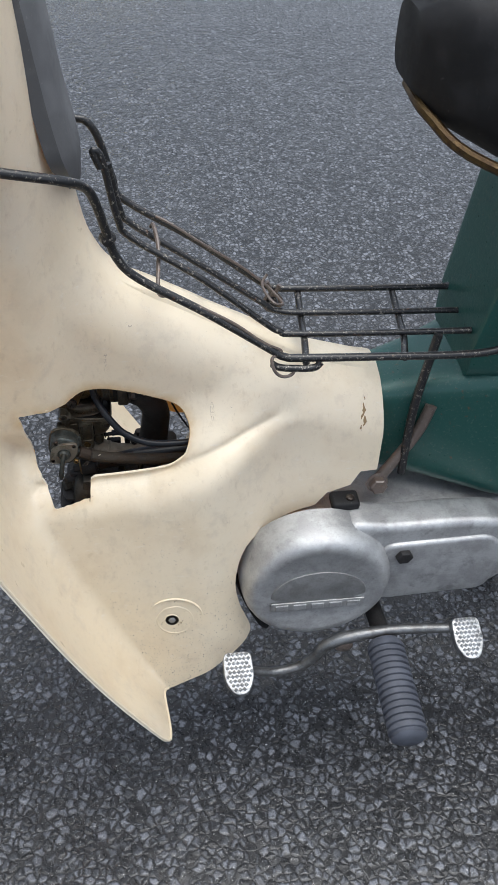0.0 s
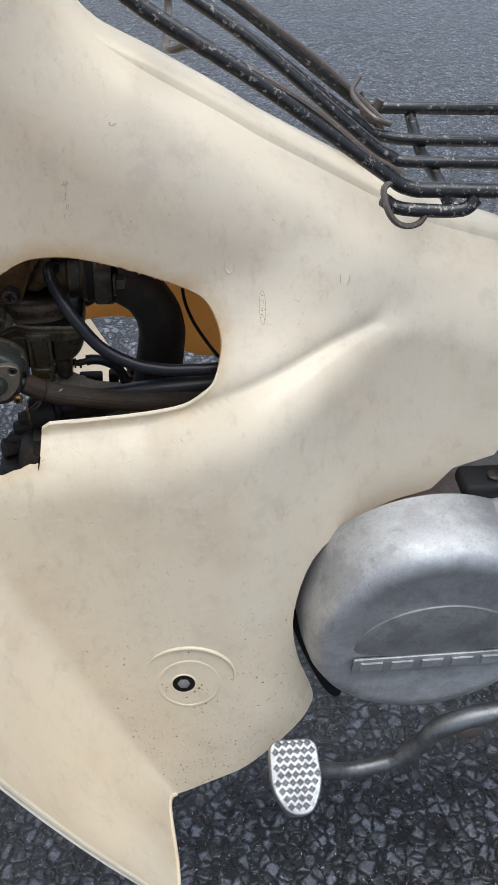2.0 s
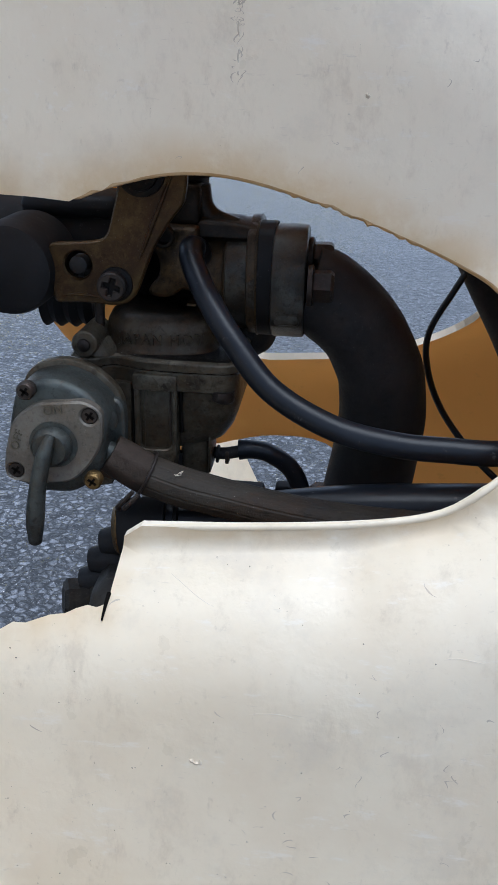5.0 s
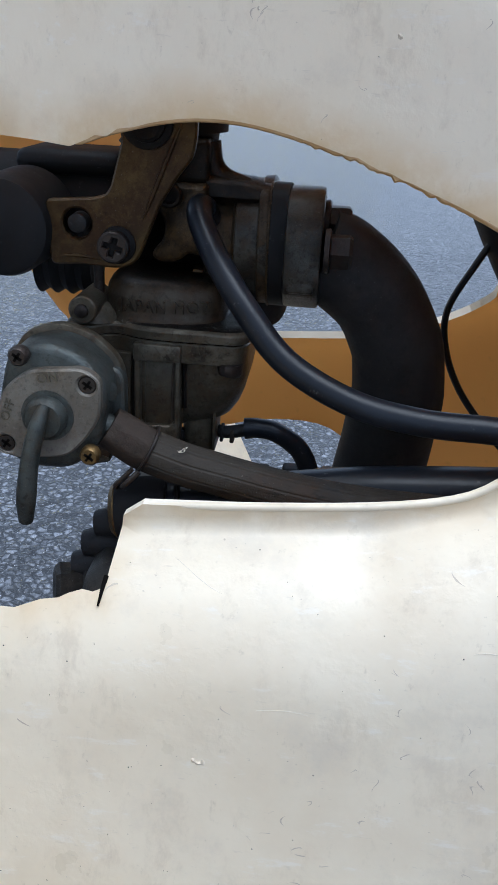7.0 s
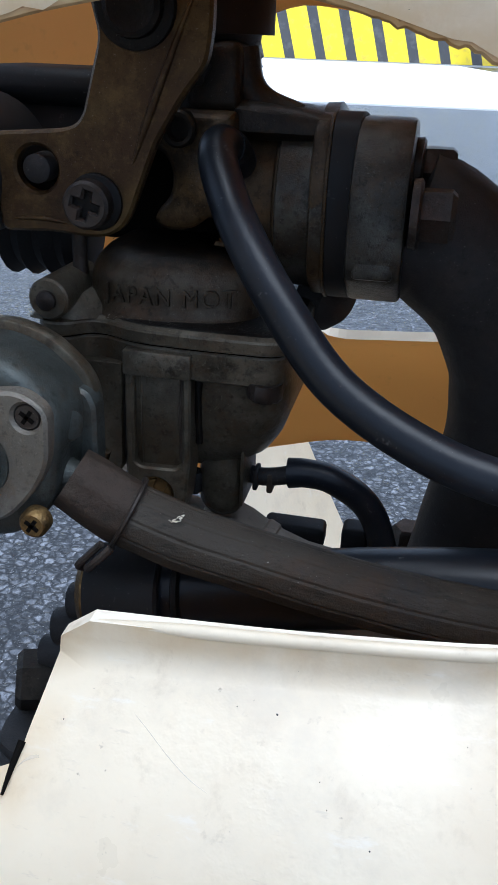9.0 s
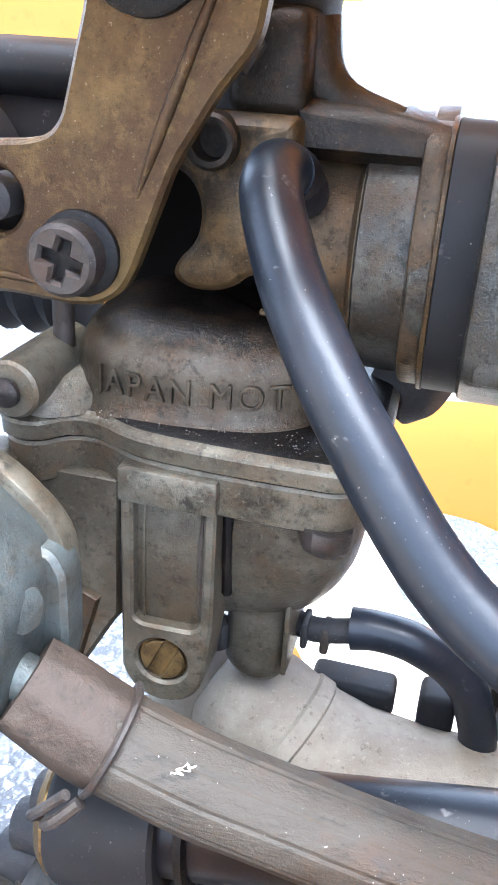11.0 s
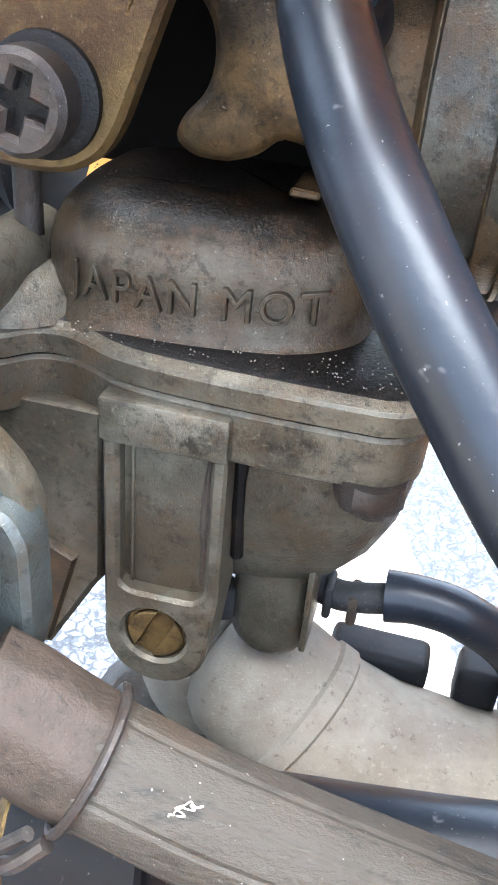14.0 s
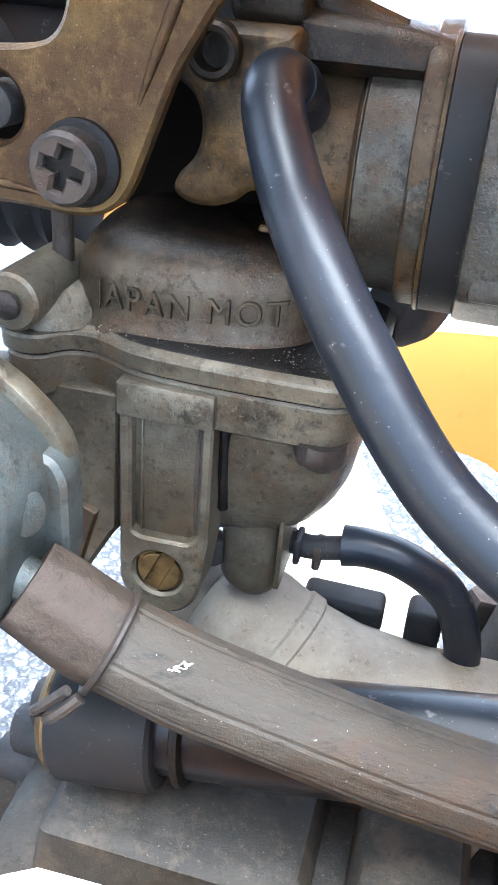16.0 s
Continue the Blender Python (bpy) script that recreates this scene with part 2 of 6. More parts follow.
WEB = cast_metal("rust_stained_web", (0.0553, 0.0348, 0.0148), (0.0095, 0.0063, 0.0043), (0.0975, 0.0570, 0.0211), 0.35, (0.32, 0.6), 0.7, 900, 1.0, 130)
BLACK = rubber("black_rubber", (0.008, 0.008, 0.0088), (0.5, 0.75), spec=0.22)
PEG = rubber("grey_rubber", (0.045, 0.05, 0.065), (0.5, 0.7), dusty=0.5)
FUEL = Mat("ribbed_fuel_hose", (0.0285, 0.0232, 0.0172), 0.5, 0.0, 0.2)
FUEL.layer(FUEL.ramp(FUEL.noise(150, 6, 0.7, (0.3, 1, 1)), 0.45, 0.68), (0.0450, 0.0396, 0.0315), 0.7)
FUEL.layer(FUEL.ramp(FUEL.noise(90, 5, 0.7), 0.50, 0.70), (0.0390, 0.0240, 0.0145), 0.6)
FUEL.layer(FUEL.ramp(FUEL.noise(55, 5, 0.7), 0.52, 0.66), (0.0215, 0.0225, 0.0240), 0.7)
FUEL.layer(FUEL.ramp(FUEL.noise(420, 6, 0.8, (0.3, 1, 1)), 0.53, 0.65), (0.0087, 0.0073, 0.0059), 0.75)
FUEL.layer(FUEL.ramp(FUEL.noise(2200, 2), 0.70, 0.76), (0.45, 0.42, 0.38), 0.4)
FUEL.roughen(FUEL.noise(300, 4), 0.5, 0.8)
FUEL.bump(FUEL.noise(700, 5, 0.7), 0.0004, 0.6).bump(FUEL.noise(2400, 3, 0.7, (0.35, 1, 1)), 0.0002, 0.6)
FUEL = FUEL.m
SLEEVE = Mat("cracked_brown_rubber", (0.031, 0.0215, 0.0155), 0.65, 0.0, 0.2)
SLEEVE.layer(SLEEVE.ramp(SLEEVE.noise(220, 6, 0.7), 0.45, 0.68), (0.0192, 0.0141, 0.0096), 0.8)
SLEEVE.layer(SLEEVE.ramp(SLEEVE.noise(600, 6, 0.8, (0.5, 1, 1)), 0.54, 0.64), (0.0074, 0.0059, 0.0052), 0.8)
SLEEVE.layer(SLEEVE.ramp(SLEEVE.noise(130, 5), 0.58, 0.72), (0.0488, 0.0385, 0.0274), 0.5)
SLEEVE.bump(SLEEVE.noise(800, 5, 0.7), 0.0005, 0.7)
SLEEVE = SLEEVE.m
RACK = worn_paint("rack_paint", (0.010, 0.010, 0.011), (0.26, 0.235, 0.20), (0.10, 0.045, 0.022), 0.85)
TRIM = rubber("weathered_grey_trim", (0.075, 0.075, 0.078), (0.35, 0.6), dusty=0.5)
GREEN = worn_paint("green_paint", (0.012, 0.065, 0.055), amount=0.15)
ALLOY = cast_metal("pedal_alloy", (0.36, 0.37, 0.38), (0.22, 0.22, 0.22), (0.28, 0.27, 0.25), 0.85, (0.3, 0.5), 0.2)
WIRE = worn_paint("tie_wire", (0.09, 0.07, 0.06), amount=0.3)
ASPHALT = asphalt()
WHITE = Mat("raw_edge", (0.72, 0.655, 0.54), 0.6)
WHITE.layer(WHITE.ramp(WHITE.noise(200, 4), 0.55, 0.7), (0.5, 0.42, 0.3), 0.5)
WHITE = WHITE.m
STAINED = Mat("stained_edge", (0.42, 0.25, 0.10), 0.45)
STAINED.layer(STAINED.ramp(STAINED.noise(90, 4), 0.4, 0.65), (0.55, 0.38, 0.20), 0.8)
STAINED = STAINED.m
# blacker than oily grime really is; nearby shade is put into the colour
OIL_SHADE = Mat("oily_grime_and_shade", (0.0042, 0.0034, 0.0030), 0.5, 0.0, 0.16)
OIL_SHADE.layer(OIL_SHADE.ramp(OIL_SHADE.noise(240, 6, 0.7), 0.52, 0.68), (0.016, 0.011, 0.007), 0.7)
OIL_SHADE.layer(OIL_SHADE.ramp(OIL_SHADE.noise(2300, 2, 0.6), 0.69, 0.74), (0.16, 0.14, 0.11), 0.4)
OIL_SHADE.roughen(OIL_SHADE.noise(300, 5), 0.3, 0.6)
OIL_SHADE.bump(OIL_SHADE.noise(1900, 4, 0.7), 0.0003, 0.6)
OIL_SHADE = OIL_SHADE.m
SOOT = cast_metal("sooty_casting", (0.0252, 0.0224, 0.0182), (0.0101, 0.0088, 0.0073), (0.0629, 0.0496, 0.0349), 0.2, (0.45, 0.7), 0.5, 1200, 0.6, 70)
# near-black; stands in for shade in the slit, screw slots and body cavity
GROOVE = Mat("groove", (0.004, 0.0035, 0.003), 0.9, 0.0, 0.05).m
CONCRETE = Mat("pale_concrete", (0.76, 0.75, 0.72), 0.85)
CONCRETE.layer(CONCRETE.ramp(CONCRETE.noise(0.8, 5), 0.4, 0.7), (0.68, 0.67, 0.65), 0.6)
CONCRETE = CONCRETE.m
YELLOW = Mat("barrier_yellow", (0.86, 0.66, 0.02), 0.5)
YELLOW.layer(YELLOW.ramp(YELLOW.noise(4, 5), 0.5, 0.7), (0.55, 0.40, 0.08), 0.6)
YELLOW = YELLOW.m
STRIPE = Mat("barrier_black", (0.06, 0.06, 0.065), 0.6)
STRIPE.layer(STRIPE.ramp(STRIPE.noise(4, 5), 0.5, 0.7), (0.12, 0.12, 0.12), 0.6)
STRIPE = STRIPE.m


# ---- mesh helpers ----
def part(name, bm, material, parent, label="", smooth_angle=40.0):
    """Links a bmesh as one mesh object under a thing or a part."""
    mesh = bpy.data.meshes.new(name)
    bmesh.ops.recalc_face_normals(bm, faces=bm.faces)
    for f in bm.faces:
        f.smooth = True
    for e in bm.edges:
        if len(e.link_faces) == 2 and e.calc_face_angle(0.0) > radians(smooth_angle):
            e.smooth = False
    bm.to_mesh(mesh)
    bm.free()
    for m in material if isinstance(material, (list, tuple)) else [material]:
        mesh.materials.append(m)
    ob = new(name, mesh)
    ob.parent = parent
    if label:
        tagged(ob, label)
    return ob


def thing(name, label, category, kind="", group=""):
    return tagged(new(name), label, category, group, kind)


def spline(points, steps=8, closed=False):
    """A Catmull-Rom line through the points."""
    p = [Vector(q) for q in points]
    n, out = len(p), []
    for i in range(n if closed else n - 1):
        a = p[i - 1] if closed or i else p[0] * 2 - p[1]
        b, c = p[i], p[(i + 1) % n]
        d = p[(i + 2) % n] if closed or i + 2 < n else p[-1] * 2 - p[-2]
        for k in range(steps):
            t = k / steps
            out.append(0.5 * (2 * b + (c - a) * t + (2 * a - 5 * b + 4 * c - d) * t * t + (3 * b - a - 3 * c + d) * t ** 3))
    if not closed:
        out.append(p[-1])
    return out


def tube(points, radius, sides=14, steps=8, ridges=0.0, bm=None, caps=True, wobble=0.0, every=2):
    """A tube along a smooth line; radius may be a list; ridges cut grooves along it."""
    bm = bm or bmesh.new()
    line = spline(points, steps)
    if isinstance(radius, (list, tuple)):
        rr = [v.x for v in spline([(r, 0, 0) for r in radius], steps)]
    else:
        rr = [radius] * len(line)
    rings, up = [], None
    for i, p in enumerate(line):
        d = (line[min(i + 1, len(line) - 1)] - line[max(i - 1, 0)]).normalized()
        if up is None:
            up = d.orthogonal().normalized()
        up = (up - d * up.dot(d)).normalized()
        side = d.cross(up)
        ring = []
        for k in range(sides):
            a = 2 * math.pi * k / sides
            r = rr[i] * (1 - ridges * (k % every == every - 1)) * (1 + wobble * noise.noise(Vector((i * 0.35, math.cos(a) * 2, math.sin(a) * 2))))
            ring.append(bm.verts.new(p + (up * math.cos(a) + side * math.sin(a)) * r))
        rings.append(ring)
    for a, b in zip(rings, rings[1:]):
        for k in range(sides):
            bm.faces.new((a[k], a[(k + 1) % sides], b[(k + 1) % sides], b[k]))
    if caps:
        bm.faces.new(rings[0])
        bm.faces.new(rings[-1])
    return bm


def lathe(profile, at, axis="y", sides=32, bm=None):
    """Turns (distance along the axis, radius) pairs round an axis through at."""
    bm = bm or bmesh.new()
    frame_of = {"x": Matrix(((0, 0, 1), (1, 0, 0), (0, 1, 0))), "y": Matrix(((1, 0, 0), (0, 0, 1), (0, 1, 0))), "z": Matrix.Identity(3)}[axis] if isinstance(axis, str) else Vector(axis).to_track_quat("Z", "Y").to_matrix()
    rings = []
    for h, r in profile:
        if r < 1e-6:
            rings.append([bm.verts.new(Vector(at) + frame_of @ Vector((0, 0, h)))])
        else:
            rings.append([bm.verts.new(Vector(at) + frame_of @ Vector((r * math.cos(2 * math.pi * k / sides), r * math.sin(2 * math.pi * k / sides), h))) for k in range(sides)])
    for a, b in zip(rings, rings[1:]):
        for k in range(sides):
            j = (k + 1) % sides
            if len(a) == 1 and len(b) > 1:
                bm.faces.new((a[0], b[j], b[k]))
            elif len(b) == 1 and len(a) > 1:
                bm.faces.new((a[k], a[j], b[0]))
            elif len(a) > 1:
                bm.faces.new((a[k], a[j], b[j], b[k]))
    for ring in (rings[0], rings[-1]):
        if len(ring) > 1:
            bm.faces.new(ring)
    return bm


def rounded(corners, radius=0.003, steps=4):
    """A polygon with its corners rounded."""
    out, n = [], len(corners)
    for i in range(n):
        a, b, c = Vector(corners[i - 1]), Vector(corners[i]), Vector(corners[(i + 1) % n])
        u, v = (a - b), (c - b)
        r = min(radius, u.length * 0.45, v.length * 0.45)
        u, v = b + u.normalized() * r, b + v.normalized() * r
        for k in range(steps + 1):
            t = k / steps
            out.append(((1 - t) ** 2 * u + 2 * t * (1 - t) * b + t * t * v).to_tuple())
    return out


def slab(outline, y0, y1, plane="xz", bevel=0.0006, segments=2, bm=None):
    """An outline pushed out from y0 to y1 (or from z0 to z1 for the plane xy), with bevelled rims."""
    own = bmesh.new()

    def at(p, h):
        return (p[0], h, p[1]) if plane == "xz" else (p[0], p[1], h) if plane == "xy" else (h, p[0], p[1])

    a = [own.verts.new(at(p, y0)) for p in outline]
    b = [own.verts.new(at(p, y1)) for p in outline]
    fa, fb = own.faces.new(a), own.faces.new(b)
    for k in range(len(a)):
        j = (k + 1) % len(a)
        own.faces.new((a[k], a[j], b[j], b[k]))
    bmesh.ops.recalc_face_normals(own, faces=own.faces)
    if bevel:
        rims = [e for f in (fa, fb) for e in f.edges]
        bmesh.ops.bevel(own, geom=rims, offset=bevel, segments=segments, affect="EDGES", profile=0.5)
    if bm is None:
        return own
    return merge(bm, own)


def merge(bm, other):
    mesh = bpy.data.meshes.new("joined")
    other.to_mesh(mesh)
    other.free()
    bm.from_mesh(mesh)
    bpy.data.meshes.remove(mesh)
    return bm


def block(x0, x1, y0, y1, z0, z1, bevel=0.001, segments=2, bm=None):
    own = bmesh.new()
    bmesh.ops.create_cube(own, size=1.0)
    for v in own.verts:
        v.co = Vector(((x0 + x1) / 2 + v.co.x * (x1 - x0), (y0 + y1) / 2 + v.co.y * (y1 - y0), (z0 + z1) / 2 + v.co.z * (z1 - z0)))
    if bevel:
        bmesh.ops.bevel(own, geom=own.edges[:], offset=bevel, segments=segments, affect="EDGES", profile=0.5)
    return own if bm is None else merge(bm, own)


def inside(x, z, ring):
    odd = False
    for (ax, az), (bx, bz) in zip(ring, ring[1:] + ring[:1]):
        if (az > z) != (bz > z) and x < ax + (z - az) / (bz - az) * (bx - ax):
            odd = not odd
    return odd


def ring_of(outline, inset):
    """The outline moved inward by inset."""
    area = sum(a[0] * b[1] - b[0] * a[1] for a, b in zip(outline, outline[1:] + outline[:1]))
    sign, out, n = (1 if area > 0 else -1), [], len(outline)
    for i in range(n):
        u, v = Vector(outline[i]) - Vector(outline[i - 1]), Vector(outline[(i + 1) % n]) - Vector(outline[i])
        d = u.normalized() + v.normalized()
        d = d.normalized() if d.length > 1e-6 else u.normalized()
        out.append((outline[i][0] - sign * d.y * inset, outline[i][1] + sign * d.x * inset))
    return out


def plate(outline, holes, y0, y1, bevel=0.0003, bm=None):
    """A plate in the xz plane from the front y0 back to y1, with real holes and softened front rims."""
    from mathutils.geometry import delaunay_2d_cdt
    bm = bm or bmesh.new()
    rings = [outline] + list(holes)
    insets = [ring_of(outline, bevel)] + [ring_of(h, -bevel) for h in holes]
    pts, edges = [], []
    for ring in insets:
        base = len(pts)
        pts += ring
        edges += [(base + k, base + (k + 1) % len(ring)) for k in range(len(ring))]
    vs, _, fs, *_ = delaunay_2d_cdt([Vector(p) for p in pts], edges, [], 0, 1e-9)
    vs = [v.to_tuple() for v in vs]
    front = [bm.verts.new((x, y0, z)) for x, z in vs]
    for f in fs:
        cx, cz = sum(vs[i][0] for i in f) / len(f), sum(vs[i][1] for i in f) / len(f)
        if inside(cx, cz, insets[0]) and not any(inside(cx, cz, h) for h in insets[1:]):
            bm.faces.new([front[i] for i in f])
    for ring, inset in zip(rings, insets):
        near = [min(front, key=lambda v: (v.co.x - x) ** 2 + (v.co.z - z) ** 2) for x, z in inset]
        mid = [bm.verts.new((x, y0 + bevel, z)) for x, z in ring]
        far = [bm.verts.new((x, y1, z)) for x, z in ring]
        n = len(ring)
        for k in range(n):
            j = (k + 1) % n
            if near[k] is not near[j]:
                bm.faces.new((near[k], near[j], mid[j], mid[k]))
            bm.faces.new((mid[k], mid[j], far[j], far[k]))
    return bm


def circle(x, z, r, n=28, squash=1.0):
    return [(x + r * math.cos(2 * math.pi * k / n), z + r * squash * math.sin(2 * math.pi * k / n)) for k in range(n)]


def cross(x, z, arm, half, turn):
    """The outline of a cross-head recess."""
    shape = [(-half, -arm), (half, -arm), (half * 1.2, -half * 1.2), (arm, -half), (arm, half), (half * 1.2, half * 1.2), (half, arm), (-half, arm), (-half * 1.2, half * 1.2), (-arm, half), (-arm, -half), (-half * 1.2, -half * 1.2)]
    c, s = math.cos(radians(turn)), math.sin(radians(turn))
    return [(x + a * c - b * s, z + a * s + b * c) for a, b in shape]


def stack(sections, cap=True):
    """Skins closed rings, given as (z, plan outline), upward."""
    bm, rings = bmesh.new(), []
    for z, plan in sections:
        rings.append([bm.verts.new((x, y, z)) for x, y in plan])
    for a, b in zip(rings, rings[1:]):
        for k in range(len(a)):
            bm.faces.new((a[k], a[(k + 1) % len(a)], b[(k + 1) % len(b)], b[k]))
    if cap:
        bm.faces.new(rings[0]), bm.faces.new(rings[-1])
    return bm


def faceted(points, radius, facets=9, steps=8, groove=0.05, flat=0.75, sag=0.02):
    """A moulded hose with flats along it and a fine groove between them."""
    per, bm, rings, up = 8, bmesh.new(), [], None
    line = spline(points, steps)
    rr = [v.x for v in spline([(r, 0, 0) for r in radius], steps)]
    for i, p in enumerate(line):
        d = (line[min(i + 1, len(line) - 1)] - line[max(i - 1, 0)]).normalized()
        up = d.orthogonal().normalized() if up is None else up
        up = (up - d * up.dot(d)).normalized()
        side, ring = d.cross(up), []
        for k in range(facets * per):
            a = 2 * math.pi * k / (facets * per)
            m = (k % per) / per * 2 * math.pi / facets - math.pi / facets
            r = (1 - flat) + flat * math.cos(math.pi / facets) / math.cos(m)
            r *= 1 - groove * (k % per == 0) - groove * 0.15 * (k % per in (1, per - 1))
            r *= 1 + sag * noise.noise(Vector((p.x * 160, math.cos(a) * 1.6, math.sin(a) * 1.6)))
            ring.append(bm.verts.new(p + (up * math.cos(a) + side * math.sin(a)) * r * rr[i]))
        rings.append(ring)
    n = facets * per
    for a, b in zip(rings, rings[1:]):
        for k in range(n):
            bm.faces.new((a[k], a[(k + 1) % n], b[(k + 1) % n], b[k]))
    bm.faces.new(rings[0]), bm.faces.new(rings[-1])
    return bm


def hexagon(at, r, length, axis="x", bm=None):
    """A hexagon bolt head with a washer."""
    bm = lathe([(0, r * 0.98), (length * 0.85, r), (length, r * 0.82), (length, 0)], at, axis, 6, bm)
    return lathe([(-0.0012, r * 1.2), (0, r * 1.25), (0.0004, r * 1.1), (0.0004, 0)], at, axis, 20, bm)


# ---- ground and distance ----
def graded(lo, hi, step, far):
    inner = list(np.arange(lo, hi + step / 2, step))
    left, right, d = [], [], step
    while not right or right[-1] < far:
        d *= 1.35
        right.append((right[-1] if right else inner[-1]) + d)
        left.append((left[-1] if left else inner[0]) - d)
    return np.array(left[::-1] + inner + right)


def build_ground():
    xs, ys = graded(-0.45, 1.45, 0.0048, 160.0), graded(-0.45, 2.50, 0.0052, 160.0)
    gx, gy = np.meshgrid(xs, ys, indexing="ij")
    cell, rng = 0.0125, np.random.default_rng(4)
    n = 512
    jx, jy, size = rng.random((n, n)), rng.random((n, n)), rng.random((n, n))
    ix, iy = np.floor(gx / cell).astype(int), np.floor(gy / cell).astype(int)
    best = np.full(gx.shape, -1.0)
    for dx in (-1, 0, 1):
        for dy in (-1, 0, 1):
            a, b = (ix + dx) % n, (iy + dy) % n
            px, py = (ix + dx + jx[a, b]) * cell, (iy + dy + jy[a, b]) * cell
            r = cell * (0.35 + 0.6 * size[a, b])
            h = 1 - ((gx - px) ** 2 + (gy - py) ** 2) / r ** 2
            best = np.maximum(best, h)
    near = (np.abs(gx - 0.5) < 1.1) & (np.abs(gy - 1.0) < 1.7)
    gz = np.where(near, np.clip(best, 0, 1) ** 0.45 * 0.0012 - 0.003, -0.002)
    verts = np.stack([gx, gy, gz], -1).reshape(-1, 3)
    nx, ny = gx.shape
    idx = np.arange(nx * ny).reshape(nx, ny)
    faces = np.stack([idx[:-1, :-1], idx[1:, :-1], idx[1:, 1:], idx[:-1, 1:]], -1).reshape(-1, 4)
    mesh = bpy.data.meshes.new("ground")
    mesh.from_pydata(verts.tolist(), [], faces.tolist())
    mesh.materials.append(ASPHALT)
    mesh.polygons.foreach_set("use_smooth", [True] * len(faces))
    return tagged(new("ground", mesh), "dark grey coarse asphalt of a parking area", "ground", kind="structure")


build_ground()

apron = thing("pavement", "pale sunlit concrete strip beyond the asphalt", "pavement", "structure")
apron.matrix_world = pose(-1.0, 8.4, 0, 0, 0, 8)
part("concrete_slab", block(-70, 4.0, 0.0, 19.6, -0.1, 0.012, 0.004, 1), CONCRETE, apron)
part("concrete_slab", block(1.75, 9.0, -3.10, -0.16, -0.1, 0.012, 0.004, 1), CONCRETE, apron)
part("kerb_stone", block(-70, 4.0, -0.15, -0.002, -0.1, 0.016, 0.006, 2), CONCRETE, apron)


def build_barrier():
    wall = thing("road_barrier", "low road barrier painted in yellow and black slanted stripes", "barrier", "structure")
    wall.matrix_world = pose(-1.0, 3.0, 0, 0, 0, 8)
    bm = bmesh.new()
    slab([(25.0, 0), (25.6, 0), (25.35, 1.70), (25.18, 1.70)], -11, 6.2, "yz", 0.02, 2, bm)
    part("barrier_core", bm, CONCRETE, wall)
    x, k = -10.5, 0
    while x < 5.6:
        own = bmesh.new()
        w = 0.62 if k % 2 else 0.30
        quad = [(x, 0.05), (x + w, 0.05), (x + w - 0.42, 1.64), (x - 0.42, 1.64)]
        a = [own.verts.new((u, 24.995 + 0.105 * v - 0.012, v)) for u, v in quad]
        b = [own.verts.new((u, 25.02 + 0.105 * v, v)) for u, v in quad]
        own.faces.new(a), own.faces.new(b)
        for i in range(4):
            own.faces.new((a[i], a[(i + 1) % 4], b[(i + 1) % 4], b[i]))
        part("stripe", own, YELLOW if k % 2 else STRIPE, wall)
        x, k = x + w, k + 1


build_barrier()

# ---- the motorcycle ----
bike = thing("motorcycle", "parked step-through motorcycle with yellowed cream leg shields", "motorcycle")


def smooth(a):
    a = min(1.0, max(0.0, a))
    return a * a * (3 - 2 * a)


# top line of the leg shield, where both halves meet (x, z)
CREST = [v.to_tuple()[:2] for v in spline([(-0.035, 0.98, 0), (-0.012, 0.82, 0), (0.000, 0.72, 0), (0.0075, 0.655, 0), (0.017, 0.620, 0), (0.037, 0.594, 0), (0.090, 0.5635, 0), (0.107, 0.5535, 0), (0.135, 0.5390, 0), (0.162, 0.5250, 0), (0.185, 0.5130, 0), (0.205, 0.5060, 0), (0.262, 0.4900, 0)], 6)]


def crest_gap(x, z):
    best = 9.0
    for (ax, az), (bx, bz) in zip(CREST, CREST[1:]):
        dx, dz = bx - ax, bz - az
        u = min(1, max(0, ((x - ax) * dx + (z - az) * dz) / (dx * dx + dz * dz)))
        best = min(best, math.hypot(x - ax - u * dx, z - az - u * dz))
    return best


RIDGE = ((-0.20, 0.424), (0.0, 0.4270), (0.05, 0.4320), (0.07, 0.4385), (0.09, 0.4475), (0.134, 0.4650), (0.183, 0.4780), (0.27, 0.495))


def ridge_z(x):
    for (a, b), (c, d) in zip(RIDGE, RIDGE[1:]):
        if x <= c:
            return b + (d - b) * (x - a) / (c - a)
    return RIDGE[-1][1]


def shield_y(x, z):
    """How far the left panel stands out from the middle plane."""
    r = ridge_z(x)
    a = 1 - 0.9 * smooth((x - 0.09) / 0.10)
    if z >= r:
        y = -0.043 - 0.030 * a * max(0, 1 - max(0, z - r - 0.006) / 0.05) ** 2
    else:
        t = min(1, (r - z) / 0.030)
        y = -0.043 - 0.030 * a - 0.019 * a * (1 - (1 - t) ** 3) - 0.18 * (r - z)
        b = smooth((x - 0.08) / 0.06) * (1 - smooth((x - 0.17) / 0.05))
        y -= 0.006 * b * (1 - math.exp((z - r) / 0.005)) * math.exp((z - r) / 0.022)
    y -= 0.028 * smooth(-x / 0.04) * smooth((z - 0.44) / 0.05)
    y -= 0.9 * max(0, z - 0.58) ** 2 * smooth((0.05 - x) / 0.08)
    d, w = crest_gap(x, z), 0.048
    if d < w:
        y *= math.sqrt(max(0, 1 - (1 - d / w) ** 2))
    return y


